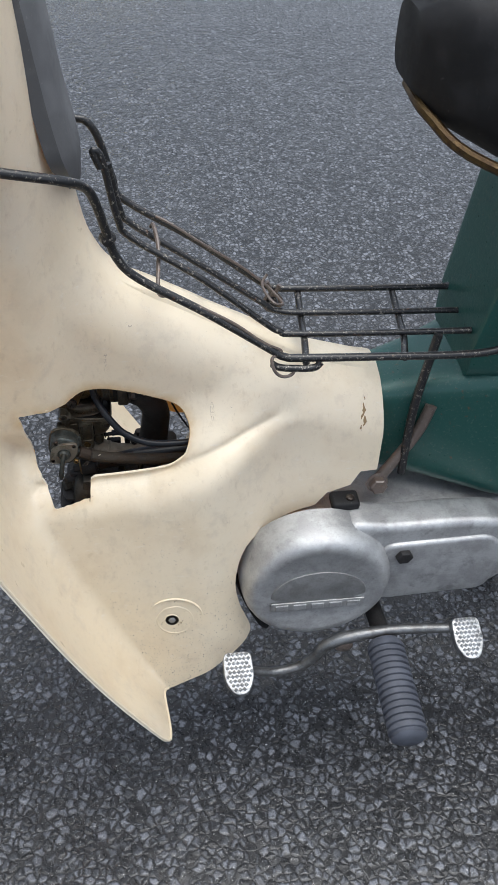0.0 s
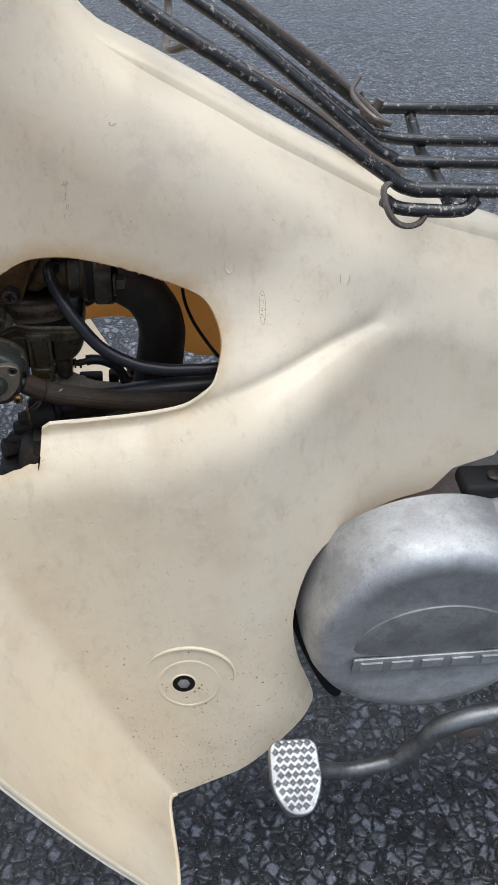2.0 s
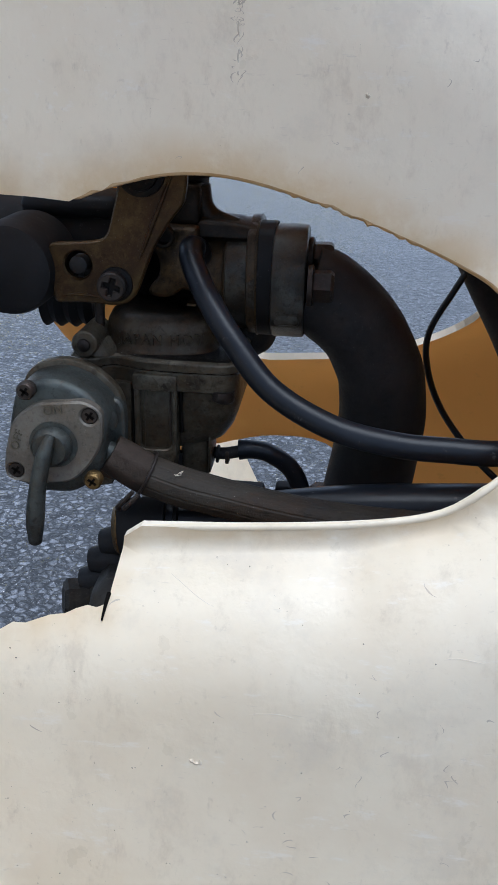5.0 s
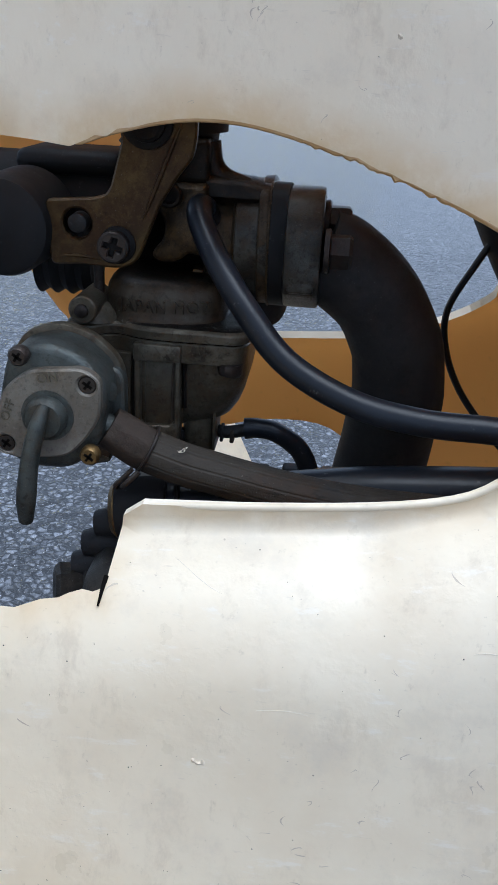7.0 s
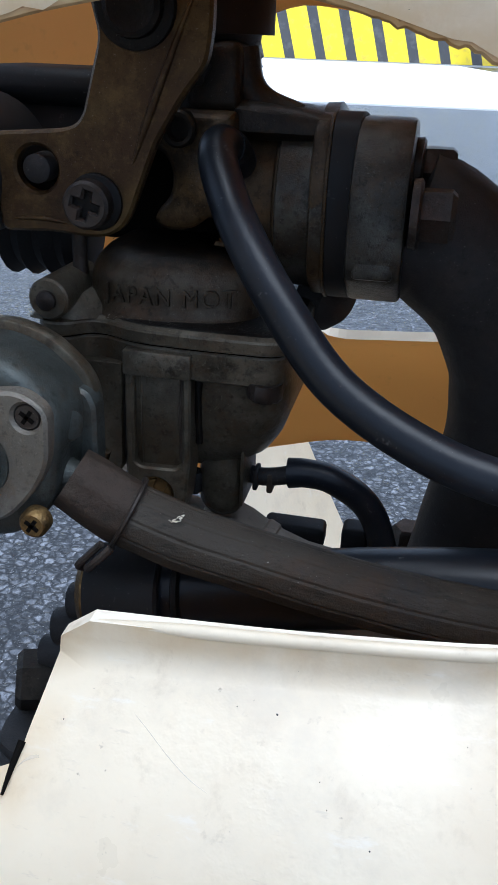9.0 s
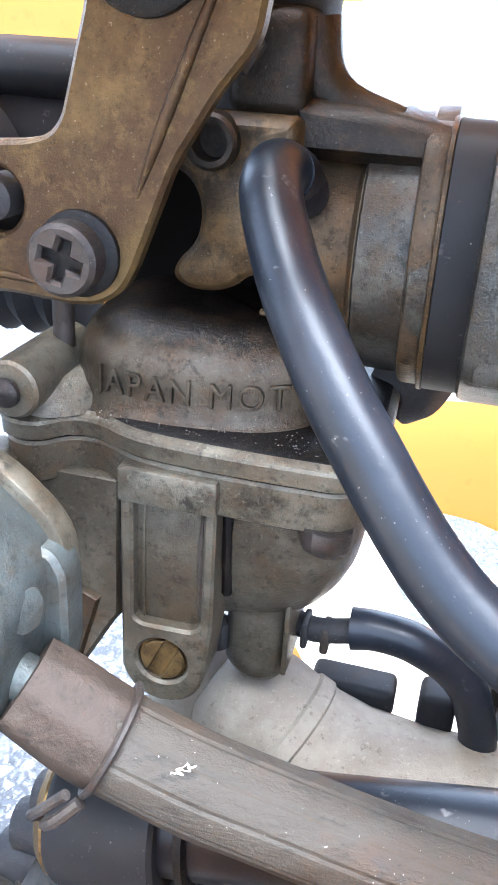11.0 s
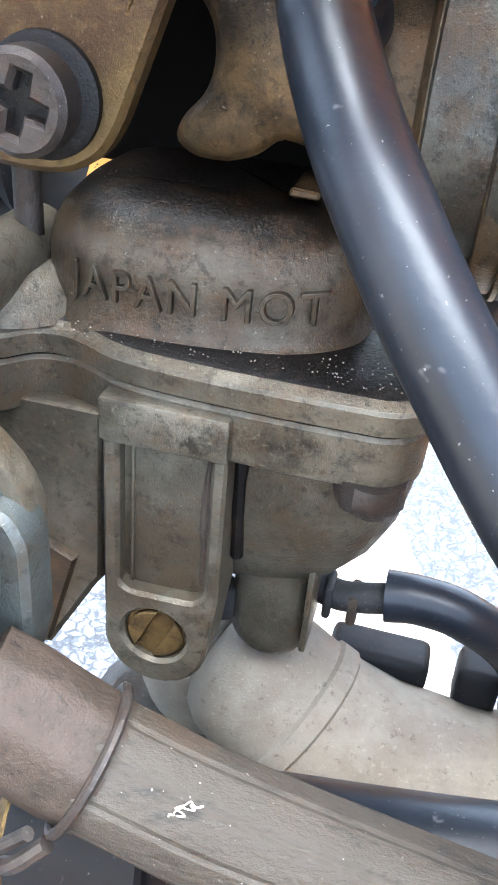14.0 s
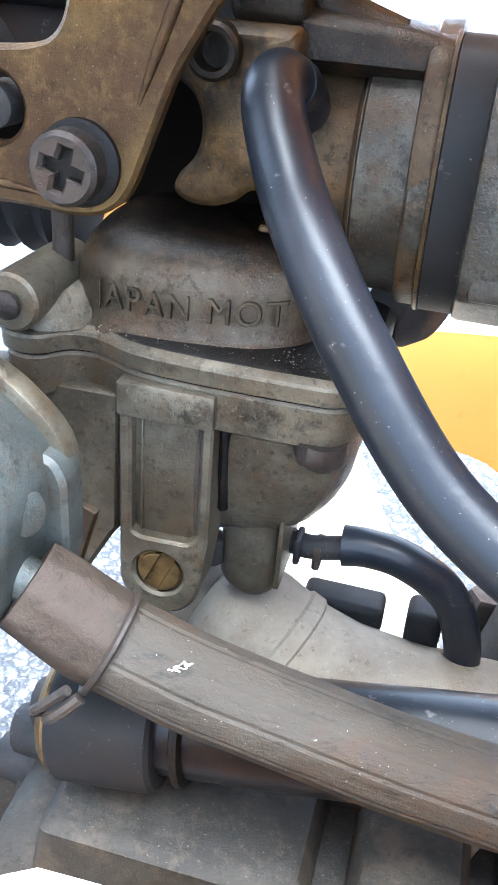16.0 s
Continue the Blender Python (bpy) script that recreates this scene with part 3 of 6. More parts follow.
HOLE = [(-0.0545, 0.5035), (-0.038, 0.5065), (-0.028, 0.5035), (-0.0170, 0.5010)] + [v.to_tuple()[:2] for v in spline([(-0.0155, 0.5014, 0), (-0.0086, 0.5038, 0), (0.0035, 0.5064, 0), (0.0160, 0.5064, 0), (0.0300, 0.5035, 0), (0.0470, 0.4983, 0), (0.0680, 0.4898, 0), (0.0790, 0.4838, 0), (0.0848, 0.4745, 0), (0.0862, 0.4655, 0), (0.0825, 0.4538, 0), (0.0765, 0.4478, 0), (0.0680, 0.4412, 0), (0.0535, 0.4375, 0), (0.0285, 0.4347, 0), (0.0020, 0.4330, 0)], 4)] + [(-0.0020, 0.4300), (-0.0032, 0.4198), (-0.010, 0.4186), (-0.018, 0.4166), (-0.026, 0.4145), (-0.0338, 0.4136), (-0.0473, 0.4425), (-0.0525, 0.497)]
# the right-hand panel has a plain oval and ends higher
HOLE_RIGHT = [v.to_tuple()[:2] for v in spline([(-0.012, 0.470, 0), (-0.008, 0.498, 0), (0.0035, 0.5064, 0), (0.0160, 0.5064, 0), (0.0300, 0.5035, 0), (0.0470, 0.4983, 0), (0.0680, 0.4900, 0), (0.0860, 0.4820, 0), (0.0960, 0.4660, 0), (0.0925, 0.4470, 0), (0.0810, 0.4375, 0), (0.0655, 0.4325, 0), (0.0480, 0.4302, 0), (0.0280, 0.4295, 0), (0.0100, 0.4305, 0), (-0.006, 0.445, 0)], 4, True)]
# root of the outward wing, its outer edge, as (x, z) from the top down
ROOT = [(-0.205, 0.88), (-0.165, 0.70), (-0.115, 0.53), (-0.088, 0.445), (-0.054, 0.355), (-0.020, 0.278), (0.040, 0.190)]
RIM = [(-0.185, 0.88), (-0.135, 0.70), (-0.082, 0.53), (-0.056, 0.456), (-0.022, 0.366), (0.012, 0.291), (0.0535, 0.214)]
SEAM = [(x + 0.027, z + 0.0126) for x, z in ROOT]
SEAM[-1] = (0.056, 0.186)
LOWER = [(0.0628, 0.1890), (0.112, 0.2170)] + [v.to_tuple()[:2] for v in spline([(0.112, 0.2170, 0), (0.1300, 0.2250, 0), (0.1387, 0.2330, 0), (0.1405, 0.2465, 0), (0.1283, 0.2852, 0), (0.1247, 0.3180, 0), (0.1350, 0.3490, 0), (0.1610, 0.3602, 0), (0.1845, 0.3660, 0), (0.2035, 0.3718, 0)], 4)][1:] + [(0.2143, 0.3852), (0.2360, 0.3930), (0.2443, 0.4075), (0.2600, 0.4092), (0.2620, 0.45)]
LOWER_RIGHT = [v.to_tuple()[:2] for v in spline([(-0.040, 0.366, 0), (-0.020, 0.374, 0), (0.000, 0.381, 0), (0.020, 0.3855, 0), (0.042, 0.3830, 0), (0.060, 0.366, 0), (0.085, 0.345, 0), (0.130, 0.350, 0), (0.175, 0.385, 0), (0.230, 0.405, 0)], 4)] + [(0.2555, 0.4192), (0.2605, 0.45)]


def torn(x, z):
    """How far the worn upper edge of the cut-out is frayed at this place."""
    if not (0.024 < x < 0.066 and z > 0.48):
        return 0.0
    f = smooth((x - 0.024) / 0.010) * smooth((0.066 - x) / 0.010)
    return f * (0.0006 * noise.noise(Vector((x * 900, z * 700, 7))) - 0.0020 * max(0.0, noise.noise(Vector((x * 900, 0.3, 2))) - 0.22))


def panel(bm, outline, hole, side):
    """One side panel, triangulated inside its outline and bent to its depth."""
    from mathutils.geometry import delaunay_2d_cdt
    pts, edges = [], []
    for ring in (outline, hole):
        base = len(pts)
        fine = []
        for (ax, az), (bx, bz) in zip(ring, ring[1:] + ring[:1]):
            m = max(1, int(math.hypot(bx - ax, bz - az) / (0.0022 if ring is hole else 0.005)))
            fine += [(ax + (bx - ax) * k / m, az + (bz - az) * k / m) for k in range(m)]
        if ring is hole and side < 0:
            fine = [(x + 0.0007 * noise.noise(Vector((x * 900, z * 900, 3))), z + 0.0011 * noise.noise(Vector((x * 700, z * 700, 7)))) if x < -0.004 else (x, z + torn(x, z)) for x, z in fine]
        pts += fine
        edges += [(base + k, base + (k + 1) % len(fine)) for k in range(len(fine))]

    def free(q, gap):
        if not inside(*q, outline) or inside(*q, hole):
            return False
        return all((q[0] - p[0]) ** 2 + (q[1] - p[1]) ** 2 > gap * gap for p in rim_points)

    rim_points = pts[::2]
    fine_crest = []
    for (ax, az), (bx, bz) in zip(CREST, CREST[1:]):
        m = max(1, int(math.hypot(bx - ax, bz - az) / 0.005))
        fine_crest += [(ax + (bx - ax) * k / m, az + (bz - az) * k / m) for k in range(m)]
    for i in range(1, len(fine_crest) - 1):
        (ax, az), (bx, bz) = fine_crest[i - 1], fine_crest[i + 1]
        L = math.hypot(bx - ax, bz - az)
        nx, nz = (az - bz) / L, (bx - ax) / L
        if nz > 0 or (abs(nz) < 0.2 and nx > 0):
            nx, nz = -nx, -nz
        for d in (0.0005, 0.0018, 0.004, 0.0075, 0.012, 0.018, 0.025, 0.033, 0.042):
            q = (fine_crest[i][0] + nx * d, fine_crest[i][1] + nz * d)
            if inside(*q, outline) and not inside(*q, hole):
                pts.append(q)
    # rows along the crease
    x = -0.09
    while x < 0.25:
        for dz in (-0.012, -0.008, -0.005, -0.0025, -0.0008, 0.0008, 0.003):
            q = (x, ridge_z(x) + dz)
            if crest_gap(*q) > 0.044 and free(q, 0.0022):
                pts.append(q)
        x += 0.004
    rng = random.Random(2)
    x = -0.21
    while x < 0.27:
        z = 0.17
        while z < 0.97:
            q = (x + rng.uniform(-0.0006, 0.0006), z + rng.uniform(-0.0006, 0.0006))
            if crest_gap(*q) > 0.046 and not -0.014 < z - ridge_z(x) < 0.005 and free(q, 0.003):
                pts.append(q)
            z += 0.0055 if z < 0.62 else 0.011
        x += 0.0055
    vs, _, fs, *_ = delaunay_2d_cdt([Vector(p) for p in pts], edges, [], 0, 1e-6)
    vs = [v.to_tuple() for v in vs]
    made = {}
    for f in fs:
        cx, cz = sum(vs[i][0] for i in f) / 3, sum(vs[i][1] for i in f) / 3
        if inside(cx, cz, outline) and not inside(cx, cz, hole):
            row = []
            for i in f:
                if i not in made:
                    px, pz = vs[i]
                    made[i] = bm.verts.new((px, -side * shield_y(px, pz) if crest_gap(px, pz) > 1e-5 else 0.0, pz))
                row.append(made[i])
            bm.faces.new(row)


def wing(bm, seam, side):
    """The part that turns outward from the seam to the rim."""
    rim = [v.to_tuple()[:2] for v in spline([(x, z, 0) for x, z in RIM], 24)]
    root = [v.to_tuple()[:2] for v in spline([(x, z, 0) for x, z in ROOT], 24)]
    grid = []
    for i, (s, r, e) in enumerate(zip(seam, root, rim)):
        low = smooth((i - len(seam) + 25) / 24)
        y0 = shield_y(*s)
        a, b = Vector((s[0], y0, s[1])), Vector((s[0] * 0.3 + r[0] * 0.7, shield_y(s[0] * 0.3 + r[0] * 0.7, s[1] * 0.3 + r[1] * 0.7), s[1] * 0.3 + r[1] * 0.7))
        d = Vector((e[0], -0.212, e[1]))
        c = Vector((r[0] + 0.022 * low, -0.165, r[1] - 0.006 * low)).lerp(d, 0.35)
        row = []
        trim = 1 - 0.07 * (1 - math.sqrt(max(0.0, 1 - max(0.0, (i - len(seam) + 5) / 4) ** 2)))
        for k in range(15):
            t = k / 14 * trim
            q = (1 - t) ** 3 * a + 3 * t * (1 - t) ** 2 * b + 3 * t * t * (1 - t) * c + t ** 3 * d
            row.append(bm.verts.new((q.x, -side * q.y, q.z)))
        grid.append(row)
    for p, q in zip(grid, grid[1:]):
        for k in range(14):
            bm.faces.new((p[k], p[k + 1], q[k + 1], q[k]))
    return [row[-1].co.copy() for row in grid] + [v.co.copy() for v in reversed(grid[-1][:-1])]


def build_shield():
    seam = [v.to_tuple()[:2] for v in spline([(x, z, 0) for x, z in SEAM], 24)]
    bm = bmesh.new()
    panel(bm, seam + LOWER + CREST[::-1], HOLE, -1)
    edge = wing(bm, seam, -1)
    panel(bm, [q for q in seam if q[1] > 0.375] + LOWER_RIGHT + CREST[::-1], HOLE_RIGHT, 1)
    wing(bm, seam, 1)
    bmesh.ops.remove_doubles(bm, verts=bm.verts[:], dist=0.0003)
    bmesh.ops.recalc_face_normals(bm, faces=bm.faces)
    probe = min(bm.faces, key=lambda f: (f.calc_center_median() - Vector((0.047, -0.043, 0.524))).length)
    if probe.normal.y > 0:
        bmesh.ops.reverse_faces(bm, faces=bm.faces)
    # thickness: an inner skin and a rim
    outer = bm.faces[:]
    bm.normal_update()
    moved = {v: v.co - v.normal * 0.0026 for v in bm.verts}
    border = [e for e in bm.edges if len(e.link_faces) == 1]
    inner = {v: bm.verts.new(co) for v, co in moved.items()}
    for f in outer:
        f.smooth = True
        g = bm.faces.new([inner[v] for v in reversed(f.verts)])
        g.material_index, g.smooth = 1, True
    for f in outer:
        f.tag = True
    for e in border:
        a, b = e.verts
        ang = e.link_faces[0].calc_center_median() - (a.co + b.co) / 2
        g = bm.faces.new((a, b, inner[b], inner[a]))
        g.material_index = 1 if ang.z > 0.0006 else 2
        e.smooth = False
        twin = bm.edges.get((inner[a], inner[b]))
        if twin:
            twin.smooth = False
    bmesh.ops.recalc_face_normals(bm, faces=bm.faces)
    mesh = bpy.data.meshes.new("leg_shield")
    bm.to_mesh(mesh)
    bm.free()
    stain = []
    for v in mesh.vertices:
        d = min((v.co.x - x) ** 2 + (v.co.z - z) ** 2 for x, z in HOLE) ** 0.5 if v.co.y < 0 and 0.40 < v.co.z < 0.53 else 1.0
        top = v.co.z > 0.47
        stain.append(smooth(1 - d / (0.011 if top else 0.007)) * (1.0 if top else 0.8))
    mesh.attributes.new("stain", "FLOAT", "POINT").data.foreach_set("value", stain)
    for m in (CREAM, AMBER, WHITE):
        mesh.materials.append(m)
    ob = new("leg_shield", mesh)
    ob.parent = bike
    part("rolled_edge", tube(edge[::2], 0.0013, 8, 2), CREAM, ob, "rounded cream edge of the leg shield")
    return tagged(ob, "yellowed cream plastic leg shield with an oval cut-out")


TAR = Mat("tar", (0.03, 0.022, 0.016), 0.5).m
SCUFF = Mat("scuff", (0.50, 0.42, 0.315), 0.7).m
SCRATCH = Mat("scratch", (0.60, 0.52, 0.40), 0.5).m
MUD = Mat("mud", (0.24, 0.16, 0.08), 0.9).m
shield = build_shield()


def on_shield(x, z, lift=0.0):
    y = shield_y(x, z)
    n = Vector(((shield_y(x + 0.002, z) - shield_y(x - 0.002, z)) / 0.004, -1, (shield_y(x, z + 0.002) - shield_y(x, z - 0.002)) / 0.004)).normalized()
    return Vector((x, y, z)) + n * lift, n


def shield_fittings():
    # recessed fixing bolt and its raised brow
    p, n = on_shield(0.0625, 0.2795)
    # a black disc on the panel stands in for the recess's shade
    part("bolt_recess", lathe([(-0.001, 0.0066), (0.0003, 0.0064), (0.0005, 0.0058), (0.0002, 0.0050), (0.0002, 0)], p, n, 20), OIL_SHADE, shield, "bolt recess drawn as a black disc, shade in its colour")
    part("bolt_head", lathe([(-0.001, 0.0036), (0.0004, 0.0036), (0.0009, 0.0028), (0.0009, 0)], p, n, 6), CASE_DULL, shield, "worn grey bolt head")
    part("bolt_ring", lathe([(-0.001, 0.0190), (0.0001, 0.0182), (0.0005, 0.0172), (0.0002, 0.0162), (-0.001, 0.0155)], on_shield(0.0655, 0.2790)[0], n, 40), CREAM, shield)
    part("recess_rim", lathe([(-0.001, 0.0078), (0.0002, 0.0074), (0.0006, 0.0068), (0.0002, 0.0062), (-0.001, 0.0060)], p, n, 28), CREAM, shield)
    for dx, dz, r in ((0.0085, -0.0040, 0.0010), (0.0100, -0.0015, 0.0007), (-0.0095, -0.0030, 0.0006), (0.0060, -0.0065, 0.0008)):
        q, m = on_shield(0.0625 + dx, 0.2795 + dz)
        part("mud_fleck", lathe([(-0.0004, r), (0.0002, r * 0.8), (0.0003, 0)], q, m, 7), MUD, shield)
    arc = []
    for k in range(9):
        a = radians(-12 + 170 * k / 8)
        q, m = on_shield(0.0655 + 0.0255 * math.cos(a), 0.2860 + 0.0200 * math.sin(a))
        arc.append(q + m * 0.0002)
    part("bolt_brow", tube(arc, [0.0002, 0.0006, 0.0010, 0.0012, 0.0012, 0.0012, 0.0010, 0.0006, 0.0002], 10, 4), CREAM, shield)
    # torn slit under the cut corner
    slit = [on_shield(-0.0032, 0.4212, 0.0003)[0], on_shield(-0.0035, 0.4195, 0.0003)[0], on_shield(-0.0038, 0.4172, 0.0003)[0]]
    part("slit", tube(slit, [0.0005, 0.0004, 0.0002], 6, 3), GROOVE, shield)
    # browned lip along the top of the oval
    lip = []
    for (ax, az), (bx, bz) in zip(HOLE[4:], HOLE[5:]):
        m = max(1, int(math.hypot(bx - ax, bz - az) / 0.0007))
        lip += [(ax + (bx - ax) * k / m, az + (bz - az) * k / m) for k in range(m)]
    lip = [(x, z + torn(x, z)) for x, z in lip if z > 0.455 and x > -0.02]
    part("worn_lip", tube([on_shield(x, z, -0.0009)[0] for x, z in lip], [0.0004] + [0.0008] * (len(lip) - 2) + [0.0005], 8, 1), STAINED, shield, "browned worn lip of the cut-out")
    bead = [(x, z) for x, z in HOLE[4:] if x > -0.001 and z < 0.468]
    part("lower_bead", tube([on_shield(x, z, -0.0007)[0] for x, z in bead], [0.0001, 0.0002, 0.0003, 0.0005, 0.0007] + [0.0009] * (len(bead) - 7) + [0.0006, 0.0003], 10, 3), CREAM, shield, "raised cream edge of the cut-out")
    # moulded oval mark and drips
    oval = []
    for k in range(17):
        a = 2 * math.pi * k / 16
        oval.append(on_shield(0.106 + 0.0015 * math.cos(a), 0.4825 + 0.0068 * math.sin(a), 0.0)[0])
    part("moulded_mark", tube(oval, 0.00018, 6, 2), SCUFF, shield)
    rng = random.Random(31)
    for k in range(14):
        q, m = on_shield(0.106 + rng.uniform(-0.0009, 0.0009), 0.4825 + rng.uniform(-0.0052, 0.0052))
        part("mark_speck", lathe([(-0.0002, 0.0002), (0.0001, 0.0003 * rng.uniform(0.5, 1.3)), (0.0002, 0)], q, m, 6), MUD, shield)
    for x, z in ((0.0905, 0.499), (0.1455, 0.4930), (-0.031, 0.5085)):
        q, m = on_shield(x, z)
        part("plastic_drip", tube([q + Vector((-0.0022, 0, 0.004)), q + Vector((-0.002, -0.0003, 0)), q + Vector((0, -0.0004, -0.0022)), q + Vector((0.002, -0.0003, 0)), q + Vector((0.0022, 0, 0.004))], [0.0001, 0.0003, 0.0005, 0.0003, 0.0001], 8, 4), CREAM, shield)
    # low strip along the crest
    bm, rows = bmesh.new(), []
    top = [q for q in CREST if q[1] < 0.60 and q[0] < 0.255]
    top = [v.to_tuple()[:2] for v in spline([(x, z, 0) for x, z in top], 3)]
    for i, (x, z) in enumerate(top):
        (ax, az), (bx, bz) = top[max(0, i - 1)], top[min(len(top) - 1, i + 1)]
        L = math.hypot(bx - ax, bz - az)
        n = Vector(((az - bz) / L, 0, (bx - ax) / L))
        sink = 0.003 * (1 - smooth(i / 12)) + 0.002 * (1 - smooth((len(top) - 1 - i) / 6))
        rows.append([bm.verts.new(Vector((x, y, z)) + n * (h - sink)) for y, h in ((-0.0165, -0.0060), (-0.0150, -0.0032), (-0.0138, -0.0006), (-0.0124, 0.0008), (-0.006, 0.0014), (0.0, 0.0016), (0.006, 0.0014), (0.0124, 0.0008), (0.0138, -0.0006), (0.0150, -0.0032), (0.0165, -0.0060))])
    for a, b in zip(rows, rows[1:]):
        for k in range(10):
            bm.faces.new((a[k], a[k + 1], b[k + 1], b[k]))
    part("crest_strip", bm, CREAM, shield, "low cream strip along the crest", 50)
    # specks of tar and dirt, denser low down
    rng, bm = random.Random(11), bmesh.new()
    for k in range(2300):
        x = -0.03 + 0.16 * rng.random() ** 1.4
        z = 0.19 + rng.expovariate(1 / 0.062)
        if inside(x, z, HOLE) or not inside(x, z, SEAM + LOWER + CREST[::-1]):
            continue
        q, m = on_shield(x, z)
        r = rng.choice((0.00007, 0.00008, 0.00010, 0.00012, 0.00014, 0.00026 if z < 0.34 and rng.random() < 0.4 else 0.0001)) * (1.8 if z < 0.33 else 1.0)
        u = m.orthogonal().normalized()
        w = m.cross(u)
        ring = [bm.verts.new(q + (u * math.cos(a) + w * math.sin(a) * rng.uniform(0.6, 1.6)) * r) for a in (k2 * math.pi / 3 for k2 in range(6))]
        tip = bm.verts.new(q + m * r * 0.7)
        for k2 in range(6):
            bm.faces.new((ring[k2], ring[(k2 + 1) % 6], tip))
    tagged(part("tar_spatter", bm, TAR, shield), kind="stuff")
    # larger marks and scuffs
    for line, r in ((((0.0455, 0.5240), (0.0468, 0.5232)), 0.0010), (((0.0170, 0.3912), (0.0187, 0.3903), (0.0203, 0.3906)), 0.0009), (((0.0664, 0.3535), (0.0680, 0.3518), (0.0695, 0.3524)), 0.0006), (((0.0556, 0.3590), (0.0564, 0.3560)), 0.0007), (((0.0184, 0.5420), (0.0186, 0.5400)), 0.0006), (((0.0184, 0.5378), (0.0186, 0.5340)), 0.0006), (((0.0187, 0.5325), (0.0184, 0.5290)), 0.0005), (((0.0185, 0.5278), (0.0186, 0.5268)), 0.0005), (((0.0390, 0.5655), (0.0402, 0.5642), (0.0420, 0.5650)), 0.0007)):
        fine = [v.to_tuple()[:2] for v in spline([(x, z, 0) for x, z in line], 4)]
        part("scuff", tube([on_shield(x, z, -r * 0.35)[0] for x, z in fine], [r * 0.2] + [r * 0.6] * (len(fine) - 2) + [r * 0.2], 6, 2, 0, None, True, 0.8), SCUFF, shield)
    # many small scuffs and smears
    rng, marks, mud = random.Random(41), bmesh.new(), bmesh.new()

    def smear(x, z, ang, length, width, bm):
        left, right, n = [], [], 7
        for k in range(n):
            u = k / (n - 1)
            cx = x + math.cos(ang) * length * (u - 0.5) + 0.0006 * math.sin(u * 5 + x * 900)
            cz = z + math.sin(ang) * length * (u - 0.5) + 0.0005 * math.cos(u * 4 + z * 700)
            w = width * math.sin(math.pi * min(0.97, max(0.03, u))) * rng.uniform(0.35, 1.0)
            if inside(cx, cz, HOLE) or not inside(cx, cz, SEAM + LOWER + CREST[::-1]):
                return
            left.append(on_shield(cx - math.sin(ang) * w, cz + math.cos(ang) * w, 0.00006)[0])
            right.append(on_shield(cx + math.sin(ang) * w, cz - math.cos(ang) * w, 0.00006)[0])
        left, right = [bm.verts.new(q) for q in left], [bm.verts.new(q) for q in right]
        for k in range(n - 1):
            bm.faces.new((left[k], left[k + 1], right[k + 1], right[k]))

    for k in range(60):
        smear(rng.gauss(0.055, 0.035), rng.gauss(0.365, 0.030), rng.gauss(0.3, 0.8), rng.uniform(0.0006, 0.0026), rng.uniform(0.00010, 0.00032), marks)
    for k in range(26):
        smear(rng.uniform(-0.03, 0.20), rng.uniform(0.45, 0.62), rng.gauss(0.4, 0.8), rng.uniform(0.0005, 0.0020), rng.uniform(0.00008, 0.00022), marks)
    for k in range(22):
        smear(0.0185 + rng.gauss(0, 0.0005), rng.uniform(0.526, 0.544), 1.57 + rng.gauss(0, 0.15), rng.uniform(0.0006, 0.0022), rng.uniform(0.00012, 0.00035), marks)
    for x, z, length, width in ((0.2432, 0.4690, 0.0100, 0.0020), (0.2440, 0.4600, 0.0090, 0.0024), (0.2420, 0.4645, 0.0060, 0.0012), (0.2410, 0.4545, 0.0050, 0.0014), (0.2445, 0.4770, 0.0040, 0.0008)):
        smear(x, z, 1.57 + rng.gauss(0, 0.2), length, width, mud)
    part("mud_patch", mud, MUD, shield, "dried brown mud")
    tagged(part("scuff_marks", marks, SCUFF, shield, "brown scuffs and smears"), kind="stuff")
    # faint scratches
    rng = random.Random(23)
    for k in range(18):
        x, z, a, L = rng.uniform(-0.02, 0.13), rng.uniform(0.30, 0.58), rng.uniform(-0.5, 0.9), rng.uniform(0.006, 0.022)
        line = [(x + math.cos(a) * L * u, z + math.sin(a) * L * u + 0.0008 * math.sin(u * 3 + k)) for u in (0, 0.25, 0.5, 0.75, 1)]
        if all(inside(*q, SEAM + LOWER + CREST[::-1]) and not inside(*q, [(p[0] * 1.1 - 0.002, p[1]) for p in HOLE]) and crest_gap(*q) > 0.012 for q in line):
            part("scratch", tube([on_shield(*q, -0.00005)[0] for q in line], [0.00002, 0.00006, 0.00007, 0.00005, 0.00002], 5, 4), SCRATCH, shield)
    # black edge trim along the upper column
    bm = bmesh.new()
    line = [(-0.040, 0.98), (-0.018, 0.82), (-0.006, 0.730), (0.0060, 0.676)]
    rows, fine = [], [v.to_tuple()[:2] for v in spline([(a, b, 0) for a, b in line], 6)]
    for i, (x, z) in enumerate(fine):
        f = 0.35 + 0.65 * smooth((len(fine) - i) / 5)
        rows.append([bm.verts.new(Vector((x + dx * f, dy * f, z + dx * 0.15))) for dx, dy in ((-0.006, -0.046), (0.004, -0.045), (0.011, -0.030), (0.014, 0.0), (0.011, 0.030), (0.004, 0.045), (-0.006, 0.046))])
    for a, b in zip(rows, rows[1:]):
        for k in range(6):
            bm.faces.new((a[k], a[k + 1], b[k + 1], b[k]))
    bm.faces.new(rows[0]), bm.faces.new(rows[-1])
    part("edge_trim", bm, TRIM, shield, "weathered grey moulded edge trim")


shield_fittings()


